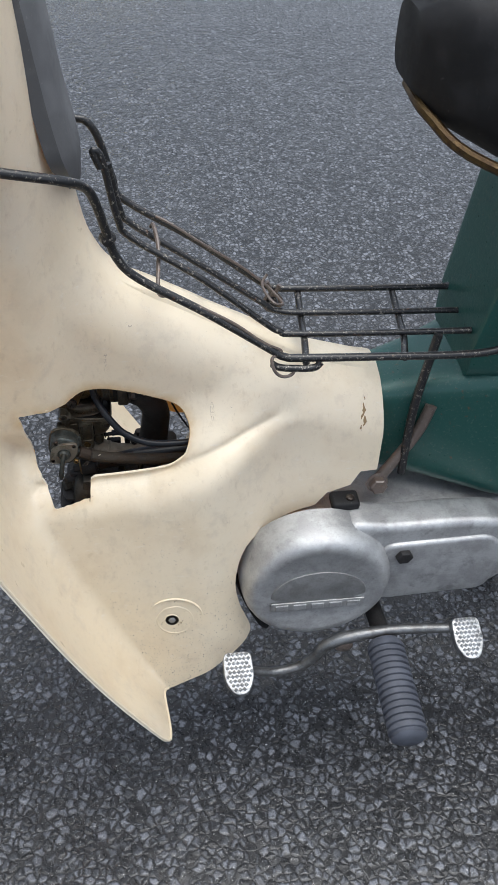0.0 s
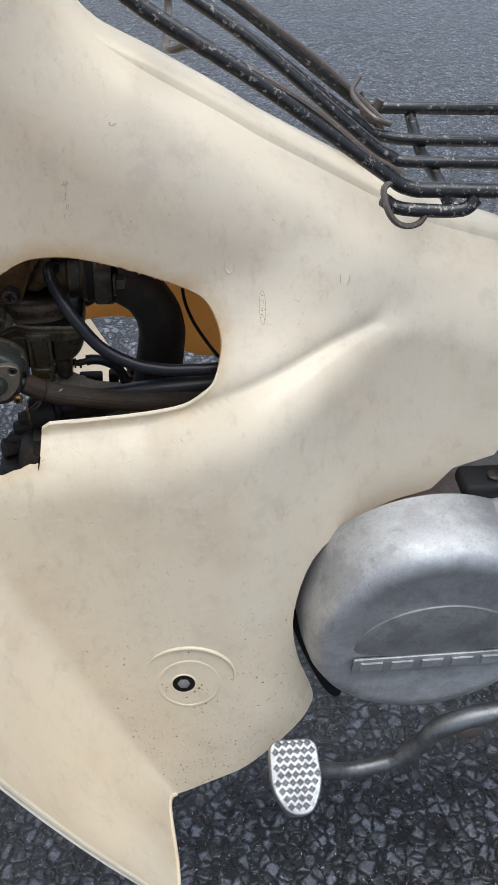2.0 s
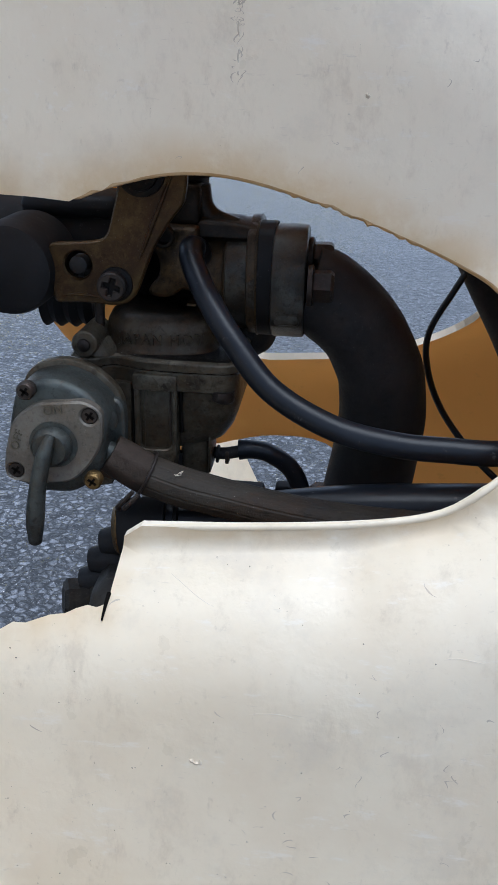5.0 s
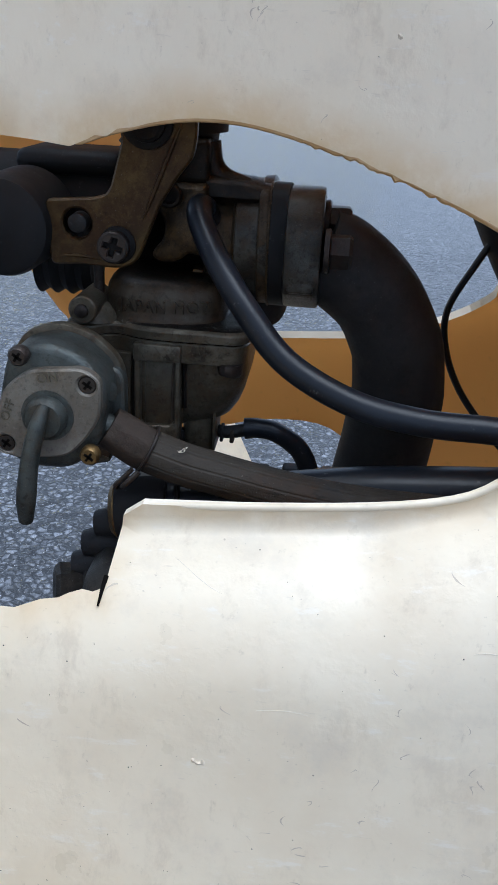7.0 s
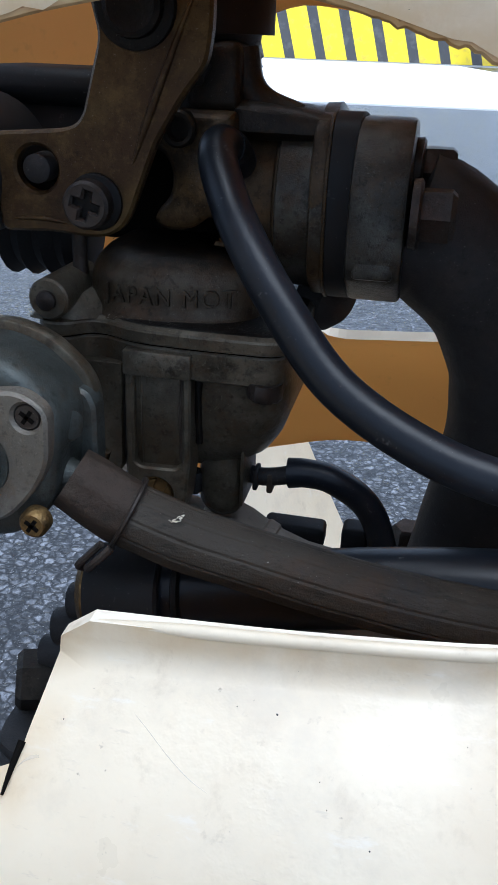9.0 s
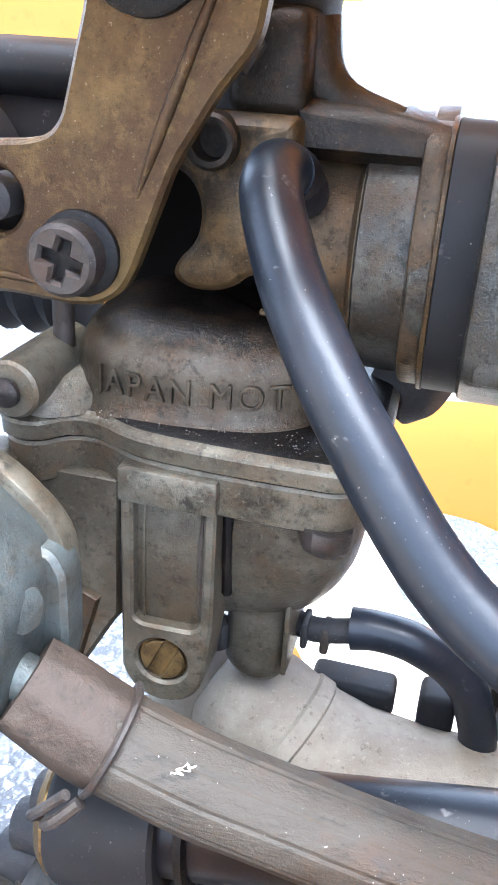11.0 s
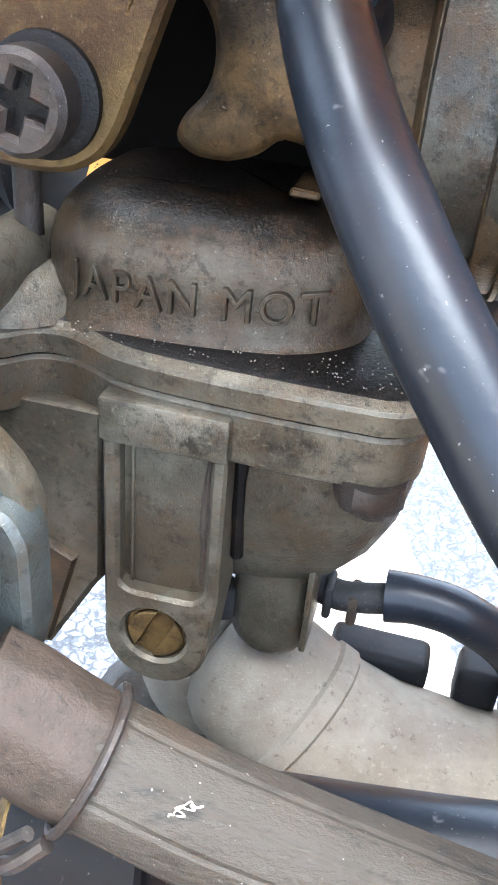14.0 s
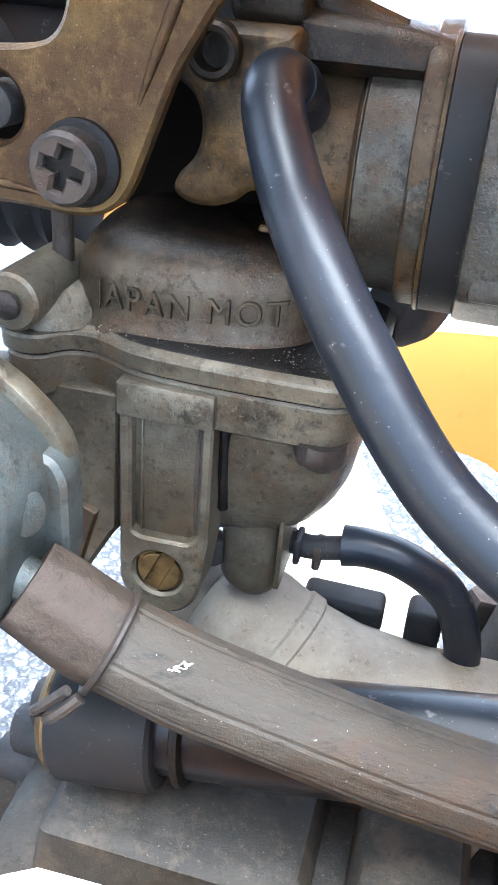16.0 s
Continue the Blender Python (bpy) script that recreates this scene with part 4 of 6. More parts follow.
# ---- carrier over the step-through ----
def build_rack():
    rack = part("luggage_rack", tube([(-0.120, -0.108, 0.745), (-0.070, -0.098, 0.7325), (-0.025, -0.088, 0.7200), (0.004, -0.078, 0.7100), (0.017, -0.066, 0.6990), (0.0225, -0.060, 0.6850), (0.028, -0.054, 0.660), (0.034, -0.051, 0.636), (0.050, -0.051, 0.617), (0.100, -0.057, 0.588), (0.150, -0.064, 0.556), (0.163, -0.066, 0.5485), (0.180, -0.067, 0.5475), (0.240, -0.070, 0.5475), (0.330, -0.072, 0.548), (0.352, -0.072, 0.565), (0.365, -0.072, 0.62)], 0.0034, 12, 6), RACK, bike, "black painted steel rod carrier with chipped paint")

    def rod(points, r, label="", mat=RACK):
        return part("rod", tube(points, r, 10, 5), mat, rack, label)

    rod([(-0.10, 0.062, 0.722), (0.000, 0.061, 0.696), (0.015, 0.061, 0.692), (0.024, 0.061, 0.678), (0.033, 0.060, 0.645), (0.041, 0.060, 0.625), (0.100, 0.052, 0.590), (0.155, 0.044, 0.552), (0.170, 0.043, 0.544), (0.200, 0.040, 0.5435), (0.330, 0.034, 0.544)], 0.0032)
    rod([(0.026, -0.005, 0.684), (0.0215, -0.005, 0.697), (0.0275, -0.004, 0.690), (0.036, -0.004, 0.642), (0.046, -0.004, 0.625), (0.100, -0.014, 0.592), (0.150, -0.024, 0.555), (0.165, -0.027, 0.546), (0.185, -0.029, 0.5435), (0.330, -0.036, 0.5445)], 0.0029)
    rod([(0.031, 0.028, 0.672), (0.0375, 0.028, 0.634), (0.047, 0.027, 0.620), (0.100, 0.019, 0.586), (0.155, 0.012, 0.549), (0.168, 0.011, 0.541), (0.200, 0.008, 0.539), (0.330, 0.000, 0.541)], 0.0029)
    rod([(0.180, -0.070, 0.5445), (0.186, -0.030, 0.5385), (0.190, 0.008, 0.534), (0.192, 0.042, 0.540)], 0.0030)
    rod([(0.262, -0.071, 0.5455), (0.272, -0.033, 0.5395), (0.277, 0.003, 0.536), (0.279, 0.037, 0.540)], 0.0030)
    rod([(0.152, -0.070, 0.5450), (0.158, -0.070, 0.5415), (0.168, -0.071, 0.5405), (0.186, -0.072, 0.5408), (0.192, -0.071, 0.5455)], 0.0030)
    eye = [(0.1695 + 0.0075 * math.cos(radians(a)), 0.040, 0.5300 + 0.0085 * math.sin(radians(a))) for a in range(100, 441, 20)]
    part("eyelet", tube([(0.1630, 0.040, 0.5520)] + eye + [(0.1750, 0.040, 0.5480)], 0.0022, 10, 4), WIRE, rack, "rusty steel eyelet")
    part("eyelet_bolt", lathe([(-0.006, 0.0048), (0.006, 0.0048), (0.007, 0.003), (0.007, 0)], (0.1690, 0.040, 0.5310), (0, -1, 0), 14), RACK, rack)
    part("weld_knob", lathe([(-0.007, 0.0), (-0.006, 0.004), (0, 0.0065), (0.006, 0.004), (0.007, 0)], (0.0285, -0.050, 0.652), "y", 14), RACK, rack, "rusted bolt end welded to the rod")
    part("rear_post", tube([(0.285, -0.060, 0.40), (0.288, -0.050, 0.47), (0.300, -0.040, 0.545)], 0.004, 10, 4), RACK, rack)
    part("rear_post", tube([(0.330, 0.034, 0.544), (0.350, 0.034, 0.56), (0.362, 0.034, 0.63)], 0.0037, 10, 4), RACK, rack)
    # tie wires twisted round the rods
    part("tie_wire", tube([(0.0620, 0.030, 0.6155), (0.0640, 0.026, 0.6190), (0.0665, 0.005, 0.6120), (0.0655, -0.012, 0.6020), (0.0640, -0.030, 0.5950), (0.0660, -0.042, 0.5960), (0.0760, -0.048, 0.5990), (0.0960, -0.052, 0.5890)], 0.0017, 8, 6), WIRE, rack, "grey bent tie wire")
    part("tie_wire", tube([(0.067, 0.052, 0.6130), (0.080, 0.046, 0.6080), (0.110, 0.042, 0.5880), (0.140, 0.040, 0.5680), (0.162, 0.036, 0.5510), (0.172, 0.026, 0.5440), (0.174, 0.014, 0.5450), (0.166, 0.010, 0.5490), (0.160, 0.020, 0.5520), (0.158, 0.034, 0.5540), (0.163, 0.042, 0.5585)], 0.0013, 8, 6), WIRE, rack, "rusty tie wire wound round the rods")
    part("tie_wire", tube([(0.090, -0.056, 0.5960), (0.120, -0.060, 0.5800), (0.145, -0.064, 0.5620), (0.160, -0.064, 0.5530), (0.152, -0.069, 0.5500), (0.1530, -0.074, 0.5430), (0.1570, -0.0750, 0.5375), (0.1625, -0.0745, 0.5350), (0.1680, -0.0735, 0.5360), (0.1708, -0.0725, 0.5400)], 0.0014, 8, 6), WIRE, rack, "dark wire hook hanging under the rod")


build_rack()


# ---- carburettor ----
FLANGE = [v.to_tuple()[:2] for v in spline([(-0.0265, 0.020, 0), (-0.0285, 0.0, 0), (-0.0285, -0.0150, 0), (-0.0270, -0.0205, 0), (-0.0240, -0.0222, 0), (-0.0212, -0.0215, 0), (-0.0190, -0.0192, 0), (-0.0165, -0.0186, 0), (-0.0138, -0.0194, 0), (-0.0110, -0.0208, 0), (-0.0070, -0.0217, 0), (0.0010, -0.0222, 0), (0.0100, -0.0222, 0), (0.0150, -0.0217, 0), (0.0178, -0.0185, 0), (0.0184, -0.0120, 0), (0.0182, 0.004, 0), (0.0170, 0.020, 0), (0.0100, 0.024, 0), (-0.0150, 0.024, 0)], 4, True)]


def plan(inset, shift=0.0):
    return [(x, y + shift) for x, y in ring_of(FLANGE, inset)]


carb = part("carburettor", stack([(0.4522, plan(0.0004)), (0.4524, plan(0.0001)), (0.4543, plan(0.0)), (0.4547, plan(0.0002)), (0.4553, plan(0.0011)), (0.4555, plan(0.0018)), (0.4556, plan(0.0040))]), CARB, bike, "dirty cast alloy carburettor stained brown with oil", 25)


def build_carb():
    # dirt has settled on the flange
    carb.data.materials.append(OIL_SHADE)
    for p in carb.data.polygons:
        if p.normal.z > 0.95:
            p.material_index = 1
    # lower rim and bowl
    part("gasket_line", stack([(0.4514, plan(0.0010)), (0.4524, plan(0.0010))]), GROOVE, carb, "thin dark gasket")
    part("bowl_rim", stack([(0.4463, plan(0.0012)), (0.4466, plan(0.0008)), (0.4514, plan(0.0006)), (0.4518, plan(0.0009)), (0.4520, plan(0.0016))]), CARB, carb, "", 25)
    bm = bmesh.new()
    rings = []
    for z, x0, x1, y0, r in ((0.4475, -0.0255, 0.0172, -0.0180, 0.007), (0.4420, -0.0255, 0.0172, -0.0180, 0.008), (0.4370, -0.0255, 0.0164, -0.0176, 0.009), (0.4330, -0.0255, 0.0150, -0.0168, 0.010), (0.4295, -0.0250, 0.0128, -0.0155, 0.010), (0.4265, -0.0240, 0.0090, -0.0130, 0.010), (0.4250, -0.0225, 0.0040, -0.0090, 0.010)):
        rings.append([bm.verts.new((x, y, z)) for x, y in rounded([(x0, y0), (x1, y0), (x1, 0.022), (x0, 0.022)], r, 6)])
    for a, b in zip(rings, rings[1:]):
        for k in range(len(a)):
            bm.faces.new((a[k], a[(k + 1) % len(a)], b[(k + 1) % len(b)], b[k]))
    bm.faces.new(rings[0]), bm.faces.new(rings[-1])
    part("float_bowl", bm, CARB, carb, "cast float bowl with ribs")
    # left column with its slanted foot
    part("bowl_column", plate([(-0.0262, 0.4478), (-0.0122, 0.4478), (-0.0124, 0.4275), (-0.0133, 0.4262), (-0.0190, 0.4158), (-0.0225, 0.4150), (-0.0262, 0.4200)], [], -0.0196, -0.004, 0.0006), CARB, carb)
    part("column_foot", plate([(-0.0215, 0.4330), (-0.0150, 0.4300), (-0.0185, 0.4175), (-0.0235, 0.4190)], [], -0.0206, -0.018, 0.0004), CARB_BROWN, carb)
    # drain bracket with its brass screw
    part("drain_web", block(-0.0100, -0.0002, -0.0200, -0.0150, 0.4280, 0.4472, 0.0003), CARB, carb)
    part("web_edge", block(-0.0090, -0.0086, -0.0204, -0.0196, 0.4288, 0.4468, 0.0001), CARB, carb)
    part("drain_brow", block(-0.0114, 0.0009, -0.0226, -0.0160, 0.4466, 0.4512, 0.0005), CARB, carb)
    lug = [(-0.0113, 0.4480), (-0.0113, 0.4232)] + [(-0.0058 + 0.0056 * math.cos(radians(a)), 0.4225 + 0.0058 * math.sin(radians(a))) for a in range(190, 351, 16)] + [(-0.0001, 0.4232), (0.0007, 0.4300), (0.0007, 0.4480)]
    window = rounded([(-0.0097, 0.4472), (-0.0097, 0.4296), (-0.0085, 0.4288), (-0.0020, 0.4290), (-0.0008, 0.4300), (-0.0008, 0.4472)], 0.0006, 3)
    part("drain_bracket", plate(lug, [circle(-0.0058, 0.4234, 0.0034), window], -0.0218, -0.0150, 0.0004), CARB, carb, "", 35)
    screw = part("drain_screw", lathe([(0, 0.0033), (0.0009, 0.0033), (0.0010, 0.0030), (0.0010, 0)], (-0.0058, -0.0200, 0.4234), (0, -1, 0), 26), BRASS, carb, "slotted brass drain screw")
    for flip in (1, -1):
        half = [(0.0030 * math.cos(radians(a)) * flip, 0.0030 * math.sin(radians(a))) for a in range(-70, 71, 14)]
        half = [(x * math.cos(0.42) + z * math.sin(0.42) - 0.0058, -x * math.sin(0.42) + z * math.cos(0.42) + 0.4234) for x, z in half]
        part("screw_half", plate(half, [], -0.0216, -0.0208, 0.0002), BRASS, screw)
    # rounded lump and small rusted boss
    tongue = [(0.0088, 0.4300), (0.0003, 0.4300), (0.0002, 0.4215)] + [(0.0046 + 0.0044 * math.cos(radians(a)), 0.4202 + 0.0046 * math.sin(radians(a))) for a in range(195, 351, 15)] + [(0.0090, 0.4215)]
    part("bowl_lump", plate(tongue, [], -0.0140, -0.0040, 0.0016), CARB, carb, "", 50)
    part("bowl_fin", block(0.0086, 0.0093, -0.0150, -0.0030, 0.4195, 0.4330, 0.0002), CARB, carb)
    part("bowl_knob", lathe([(0, 0.0016), (-0.004, 0.0016), (-0.0048, 0.0008), (-0.0048, 0)], (-0.0008, -0.0125, 0.4245), "z", 14), DARK, carb)
    bm, rng = lathe([(0.0002, 0.0032), (-0.0012, 0.0033), (-0.0024, 0.0031), (-0.0031, 0.0026), (-0.0035, 0.0014), (-0.0035, 0)], (0.0134, -0.0192, 0.4468), "z", 26), random.Random(5)
    for v in bm.verts:
        v.co += Vector((rng.uniform(-1, 1), rng.uniform(-1, 1), rng.uniform(-1, 1))) * 0.00022
    part("rim_boss", bm, STEEL, carb, "rusted screw boss under the rim")
    # dome with raised lettering
    base = [v.to_tuple()[:2] for v in spline([(-0.0212, -0.0100, 0), (-0.0192, -0.0140, 0), (-0.0160, -0.0164, 0), (-0.0120, -0.0175, 0), (-0.0060, -0.0177, 0), (-0.0010, -0.0171, 0), (0.0040, -0.0158, 0), (0.0078, -0.0130, 0), (0.0096, -0.0090, 0), (0.0100, 0.0, 0), (0.0085, 0.012, 0), (0.0, 0.017, 0), (-0.012, 0.017, 0), (-0.0205, 0.012, 0), (-0.0222, 0.0, 0)], 5, True)]
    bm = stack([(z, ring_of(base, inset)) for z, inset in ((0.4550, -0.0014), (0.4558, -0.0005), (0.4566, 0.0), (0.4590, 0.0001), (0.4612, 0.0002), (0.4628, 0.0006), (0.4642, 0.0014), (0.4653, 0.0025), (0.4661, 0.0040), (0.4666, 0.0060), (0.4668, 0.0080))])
    part("carb_dome", bm, DOME_TOP, carb, "cast dome, its top blackened by oily dirt and painted shade", 70)
    words = bpy.data.curves.new("lettering", "FONT")
    words.body, words.size, words.extrude, words.bevel_depth, words.space_character = "JAPAN MOT", 0.00375, 0.00055, 0.00008, 1.20
    words.offset = -0.00005
    flat = new("lettering", words)
    bpy.context.view_layer.update()
    mesh = bpy.data.meshes.new_from_object(flat.evaluated_get(bpy.context.evaluated_depsgraph_get()))
    bpy.data.objects.remove(flat)
    for v in mesh.vertices:
        x = v.co.x - 0.0162
        d = [q for q in zip(base, base[1:]) if q[0][0] <= x <= q[1][0] and q[0][1] < -0.008]
        front = d[0][0][1] + (d[0][1][1] - d[0][0][1]) * (x - d[0][0][0]) / max(1e-9, d[0][1][0] - d[0][0][0]) if d else -0.0165
        v.co = Vector((x, front - v.co.z + 0.00012, 0.4582 + v.co.y * 1.12))
    mesh.materials.clear()
    mesh.materials.append(DOME)
    ob = new("lettering", mesh)
    ob.parent = carb
    tagged(ob, "raised cast letters")
    # dark beads along the joints put crevice shade and grime into colour
    part("crevice_bead", tube([(0.0011, -0.0182, 0.4462), (0.0013, -0.0181, 0.4400), (0.0012, -0.0174, 0.4330)], 0.0007, 8, 4, 0, None, True, 0.6), OIL_SHADE, carb)
    part("crevice_bead", tube([(-0.0118, -0.0192, 0.4470), (-0.0118, -0.0192, 0.4380), (-0.0119, -0.0190, 0.4290)], 0.0006, 8, 4, 0, None, True, 0.6), OIL_SHADE, carb)
    part("crevice_bead", tube([(0.0020, -0.0186, 0.4464), (0.0080, -0.0186, 0.4463), (0.0125, -0.0180, 0.4462)], 0.0006, 8, 4, 0, None, True, 0.6), OIL_SHADE, carb)
    part("crevice_bead", tube([(-0.0092, -0.0201, 0.4466), (-0.0050, -0.0203, 0.4467), (-0.0014, -0.0201, 0.4466)], 0.0005, 8, 4, 0, None, True, 0.6), OIL_SHADE, carb)
    part("crevice_bead", tube([(-0.0013, -0.0201, 0.4460), (-0.0013, -0.0202, 0.4390), (-0.0014, -0.0201, 0.4305)], [0.0003, 0.0005, 0.0003], 8, 4, 0, None, True, 0.6), RUSTY, carb)
    rng, bm = random.Random(17), bmesh.new()
    for k in range(260):
        if k < 170:
            x = rng.uniform(-0.016, 0.017)
            q = Vector((x, rng.uniform(-0.0205, -0.0150), 0.4557))
            if inside(q.x, q.y, base):
                continue
        else:
            q = Vector((rng.uniform(-0.018, 0.006), rng.uniform(-0.013, -0.006), 0.0))
            q.z = 0.4667 - 6.0 * max(0.0, -0.0085 - q.y) * 0.12
        r = rng.uniform(0.00005, 0.00014)
        ring = [bm.verts.new(q + Vector((math.cos(a) * r, math.sin(a) * r, 0))) for a in (0, 1.57, 3.14, 4.71)]
        tip = bm.verts.new(q + Vector((0, 0, r * 1.2)))
        for n in range(4):
            bm.faces.new((ring[n], ring[(n + 1) % 4], tip))
    tagged(part("grit", bm, PLATE, carb), kind="stuff")
    # ear with its domed pin
    part("ear", lathe([(-0.016, 0.0034), (0.0, 0.0036), (0.0004, 0.0032), (0.0004, 0)], (-0.0240, -0.0230, 0.4590), (0, -1, 0), 24), CARB, carb)
    part("ear_pin", lathe([(0.0, 0.0018), (0.0005, 0.0017), (0.0009, 0.001), (0.001, 0)], (-0.0240, -0.0240, 0.4590), (0, -1, 0), 18), STEEL, carb)
    part("ear_web", stack([(0.4550, rounded([(-0.0290, -0.0225), (-0.0192, -0.0205), (-0.0150, -0.0150), (-0.0150, 0.0), (-0.0290, 0.0)], 0.003, 4)), (0.4572, rounded([(-0.0276, -0.0210), (-0.0205, -0.0200), (-0.0165, -0.0140), (-0.0165, 0.0), (-0.0276, 0.0)], 0.003, 4)), (0.4588, rounded([(-0.0268, -0.0200), (-0.0215, -0.0190), (-0.0185, -0.0120), (-0.0185, 0.0), (-0.0268, 0.0)], 0.003, 4))]), CARB, carb)
    # slide body, cap and throat
    part("slide_body", lathe([(0.0190, 0.0125), (0.0300, 0.0125), (0.0310, 0.0132), (0.0318, 0.0125), (0.0326, 0.0132), (0.0335, 0.0125), (0.0360, 0.0128)], (-0.0072, 0.004, 0.4650), "z", 36), DARK, carb)
    part("slide_cap", lathe([(0, 0.0150), (0.012, 0.0150), (0.014, 0.0135), (0.018, 0.006), (0.03, 0.005)], (-0.0072, 0.004, 0.5010), "z", 30), BLACK, carb, "black ribbed rubber cap")
    # near-black back puts the deep cavity's shade into its colour
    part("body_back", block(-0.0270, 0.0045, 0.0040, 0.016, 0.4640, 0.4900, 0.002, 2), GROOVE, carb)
    arch = [(0.0050, 0.4895), (0.0050, 0.4735), (0.0035, 0.4718), (0.0005, 0.4725), (-0.0012, 0.4708), (-0.0040, 0.4698), (-0.0072, 0.4699), (-0.0090, 0.4712), (-0.0082, 0.4732), (-0.0062, 0.4752), (-0.0055, 0.4778), (-0.0058, 0.4805), (-0.0072, 0.4826), (-0.0100, 0.4838), (-0.0160, 0.4840), (-0.0160, 0.4895)]
    part("body_neck", plate(rounded(arch, 0.0012, 3), [circle(-0.0042, 0.4866, 0.0019, 18)], -0.0118, 0.0045, 0.0011), WEB, carb, "brown stained alloy body", 50)
    part("body_socket", lathe([(-0.001, 0.0031), (0.0012, 0.0030), (0.0016, 0.0026), (0.0016, 0.0020), (-0.003, 0.0017), (-0.003, 0)], (-0.0042, -0.0118, 0.4866), (0, -1, 0), 24), NECK, carb, "oily socket boss")
    part("body_post", block(-0.0040, 0.0050, -0.0090, 0.010, 0.4890, 0.5000, 0.0018, 3), NECK, carb)
    part("post_boss", lathe([(0, 0.0034), (0.0012, 0.0033), (0.0018, 0.0026), (0.0014, 0.0014), (0.0014, 0)], (-0.0030, -0.0090, 0.4960), (0, -1, 0), 6), DARK, carb)
    part("jet_tab", plate(rounded([(0.0014, 0.4674), (0.0042, 0.4674), (0.0042, 0.4681), (0.0016, 0.4683)], 0.0003, 2), [], -0.0100, -0.004, 0.0002), WEB, carb, "dull yellowish metal tab")
    part("throat", lathe([(0.000, 0.0128), (0.0070, 0.0130), (0.0074, 0.0148), (0.0078, 0.0152), (0.0150, 0.0154), (0.0156, 0.0160)], (0.0040, 0.004, 0.4745), "x", 48), CARB_BROWN, carb)
    part("throat_collar", lathe([(0, 0.0150), (0.0004, 0.0156), (0.0060, 0.0158), (0.0064, 0.0164), (0.0088, 0.0166), (0.0094, 0.0158)], (0.0118, 0.004, 0.4745), "x", 48), DARKSTEEL, carb, "grey machined collar")
    part("throat_top", plate(rounded([(0.0030, 0.4850), (0.0240, 0.4850), (0.0240, 0.4888), (0.0150, 0.4903), (0.0030, 0.4914)], 0.0012, 3), [], -0.0085, 0.0060, 0.0014), NECK, carb, "", 50)
    part("top_fillet", tube([(0.0040, -0.003, 0.4990), (0.0050, -0.003, 0.4935), (0.0080, -0.003, 0.4902), (0.0140, -0.003, 0.4880)], 0.0030, 12, 5), NECK, carb)
    strap = [v.to_tuple()[:2] for v in spline([(-0.0125, 0.4775, 0), (-0.0100, 0.4870, 0), (-0.0060, 0.4894, 0), (-0.001, 0.4896, 0), (0.006, 0.4885, 0), (0.011, 0.4840, 0), (0.011, 0.4650, 0), (0.001, 0.4582, 0), (-0.0095, 0.4640, 0)], 4, True)]
    part("collar_plate", slab(strap, 0.0178, 0.0206, "yz", 0.0006, 2), CARB_BROWN, carb, "brown cast mounting face")
    part("gasket", slab([(a, b) for a, b in ring_of(strap, -0.0004)], 0.0207, 0.0254, "yz", 0.0003, 1), BLACK, carb, "black insulator gasket")
    part("gasket_edge", slab([(a, b) for a, b in ring_of(strap, -0.0006)], 0.0203, 0.0209, "yz", 0.0001, 1), WEB, carb, "oil-browned paper gasket")
    part("flange", slab(rounded([(-0.0185, 0.4700), (-0.0175, 0.4655), (-0.0080, 0.4592), (0.0040, 0.4592), (0.0110, 0.4650), (0.0110, 0.4840), (0.0040, 0.4893), (-0.0070, 0.4897), (-0.0135, 0.4872), (-0.0185, 0.4815)], 0.004, 4), 0.0250, 0.0342, "yz", 0.0009, 2), DARKSTEEL, carb, "grey cast flange")
    part("flange_seam", block(0.0262, 0.0330, -0.0181, -0.0150, 0.4655, 0.4700, 0.0008, 2), DARKSTEEL, carb)
    part("flange_bolt", hexagon((0.0360, -0.0175, 0.4766), 0.0044, 0.0056, "x"), STEEL, carb, "hexagon bolt head")
    part("flange_bolt", hexagon((0.0354, -0.0030, 0.4815), 0.0042, 0.0056, "x"), STEEL, carb, "hexagon bolt head")
    part("boss_low", lathe([(0, 0.006), (0.006, 0.0065), (0.008, 0.004), (0.008, 0)], (0.0165, 0.012, 0.4560), (0.6, -0.3, -0.2), 18), DARK, carb)
    # choke plate with its cross-head screw
    leaf = [(-0.0165, 0.5120), (0.0040, 0.512), (0.0040, 0.5020), (0.0032, 0.4968), (-0.0005, 0.4922), (-0.0047, 0.4854), (-0.0090, 0.4742), (-0.0104, 0.4719), (-0.0128, 0.4704), (-0.0160, 0.4700), (-0.0228, 0.4705), (-0.0315, 0.4700), (-0.0325, 0.4855), (-0.0205, 0.4865), (-0.0178, 0.4873), (-0.0165, 0.4890), (-0.0135, 0.5000)]
    part("choke_plate", plate(rounded(leaf, 0.0016, 3), [circle(-0.0247, 0.4803, 0.0036, 24)], -0.0230, -0.0208, 0.0005), BRACKET, carb, "bronze coloured stamped steel plate", 35)
    part("plate_rib", tube([(0.0012, -0.0229, 0.5060), (-0.0030, -0.0231, 0.4960), (-0.0062, -0.0231, 0.4880), (-0.0085, -0.0229, 0.4820)], [0.0003, 0.0006, 0.0006, 0.0002], 10, 5), BRACKET, carb)
    part("plate_rib", tube([(-0.0290, -0.0229, 0.4722), (-0.0240, -0.0231, 0.4726), (-0.0195, -0.0229, 0.4720)], [0.0002, 0.0005, 0.0002], 10, 5), BRACKET, carb)
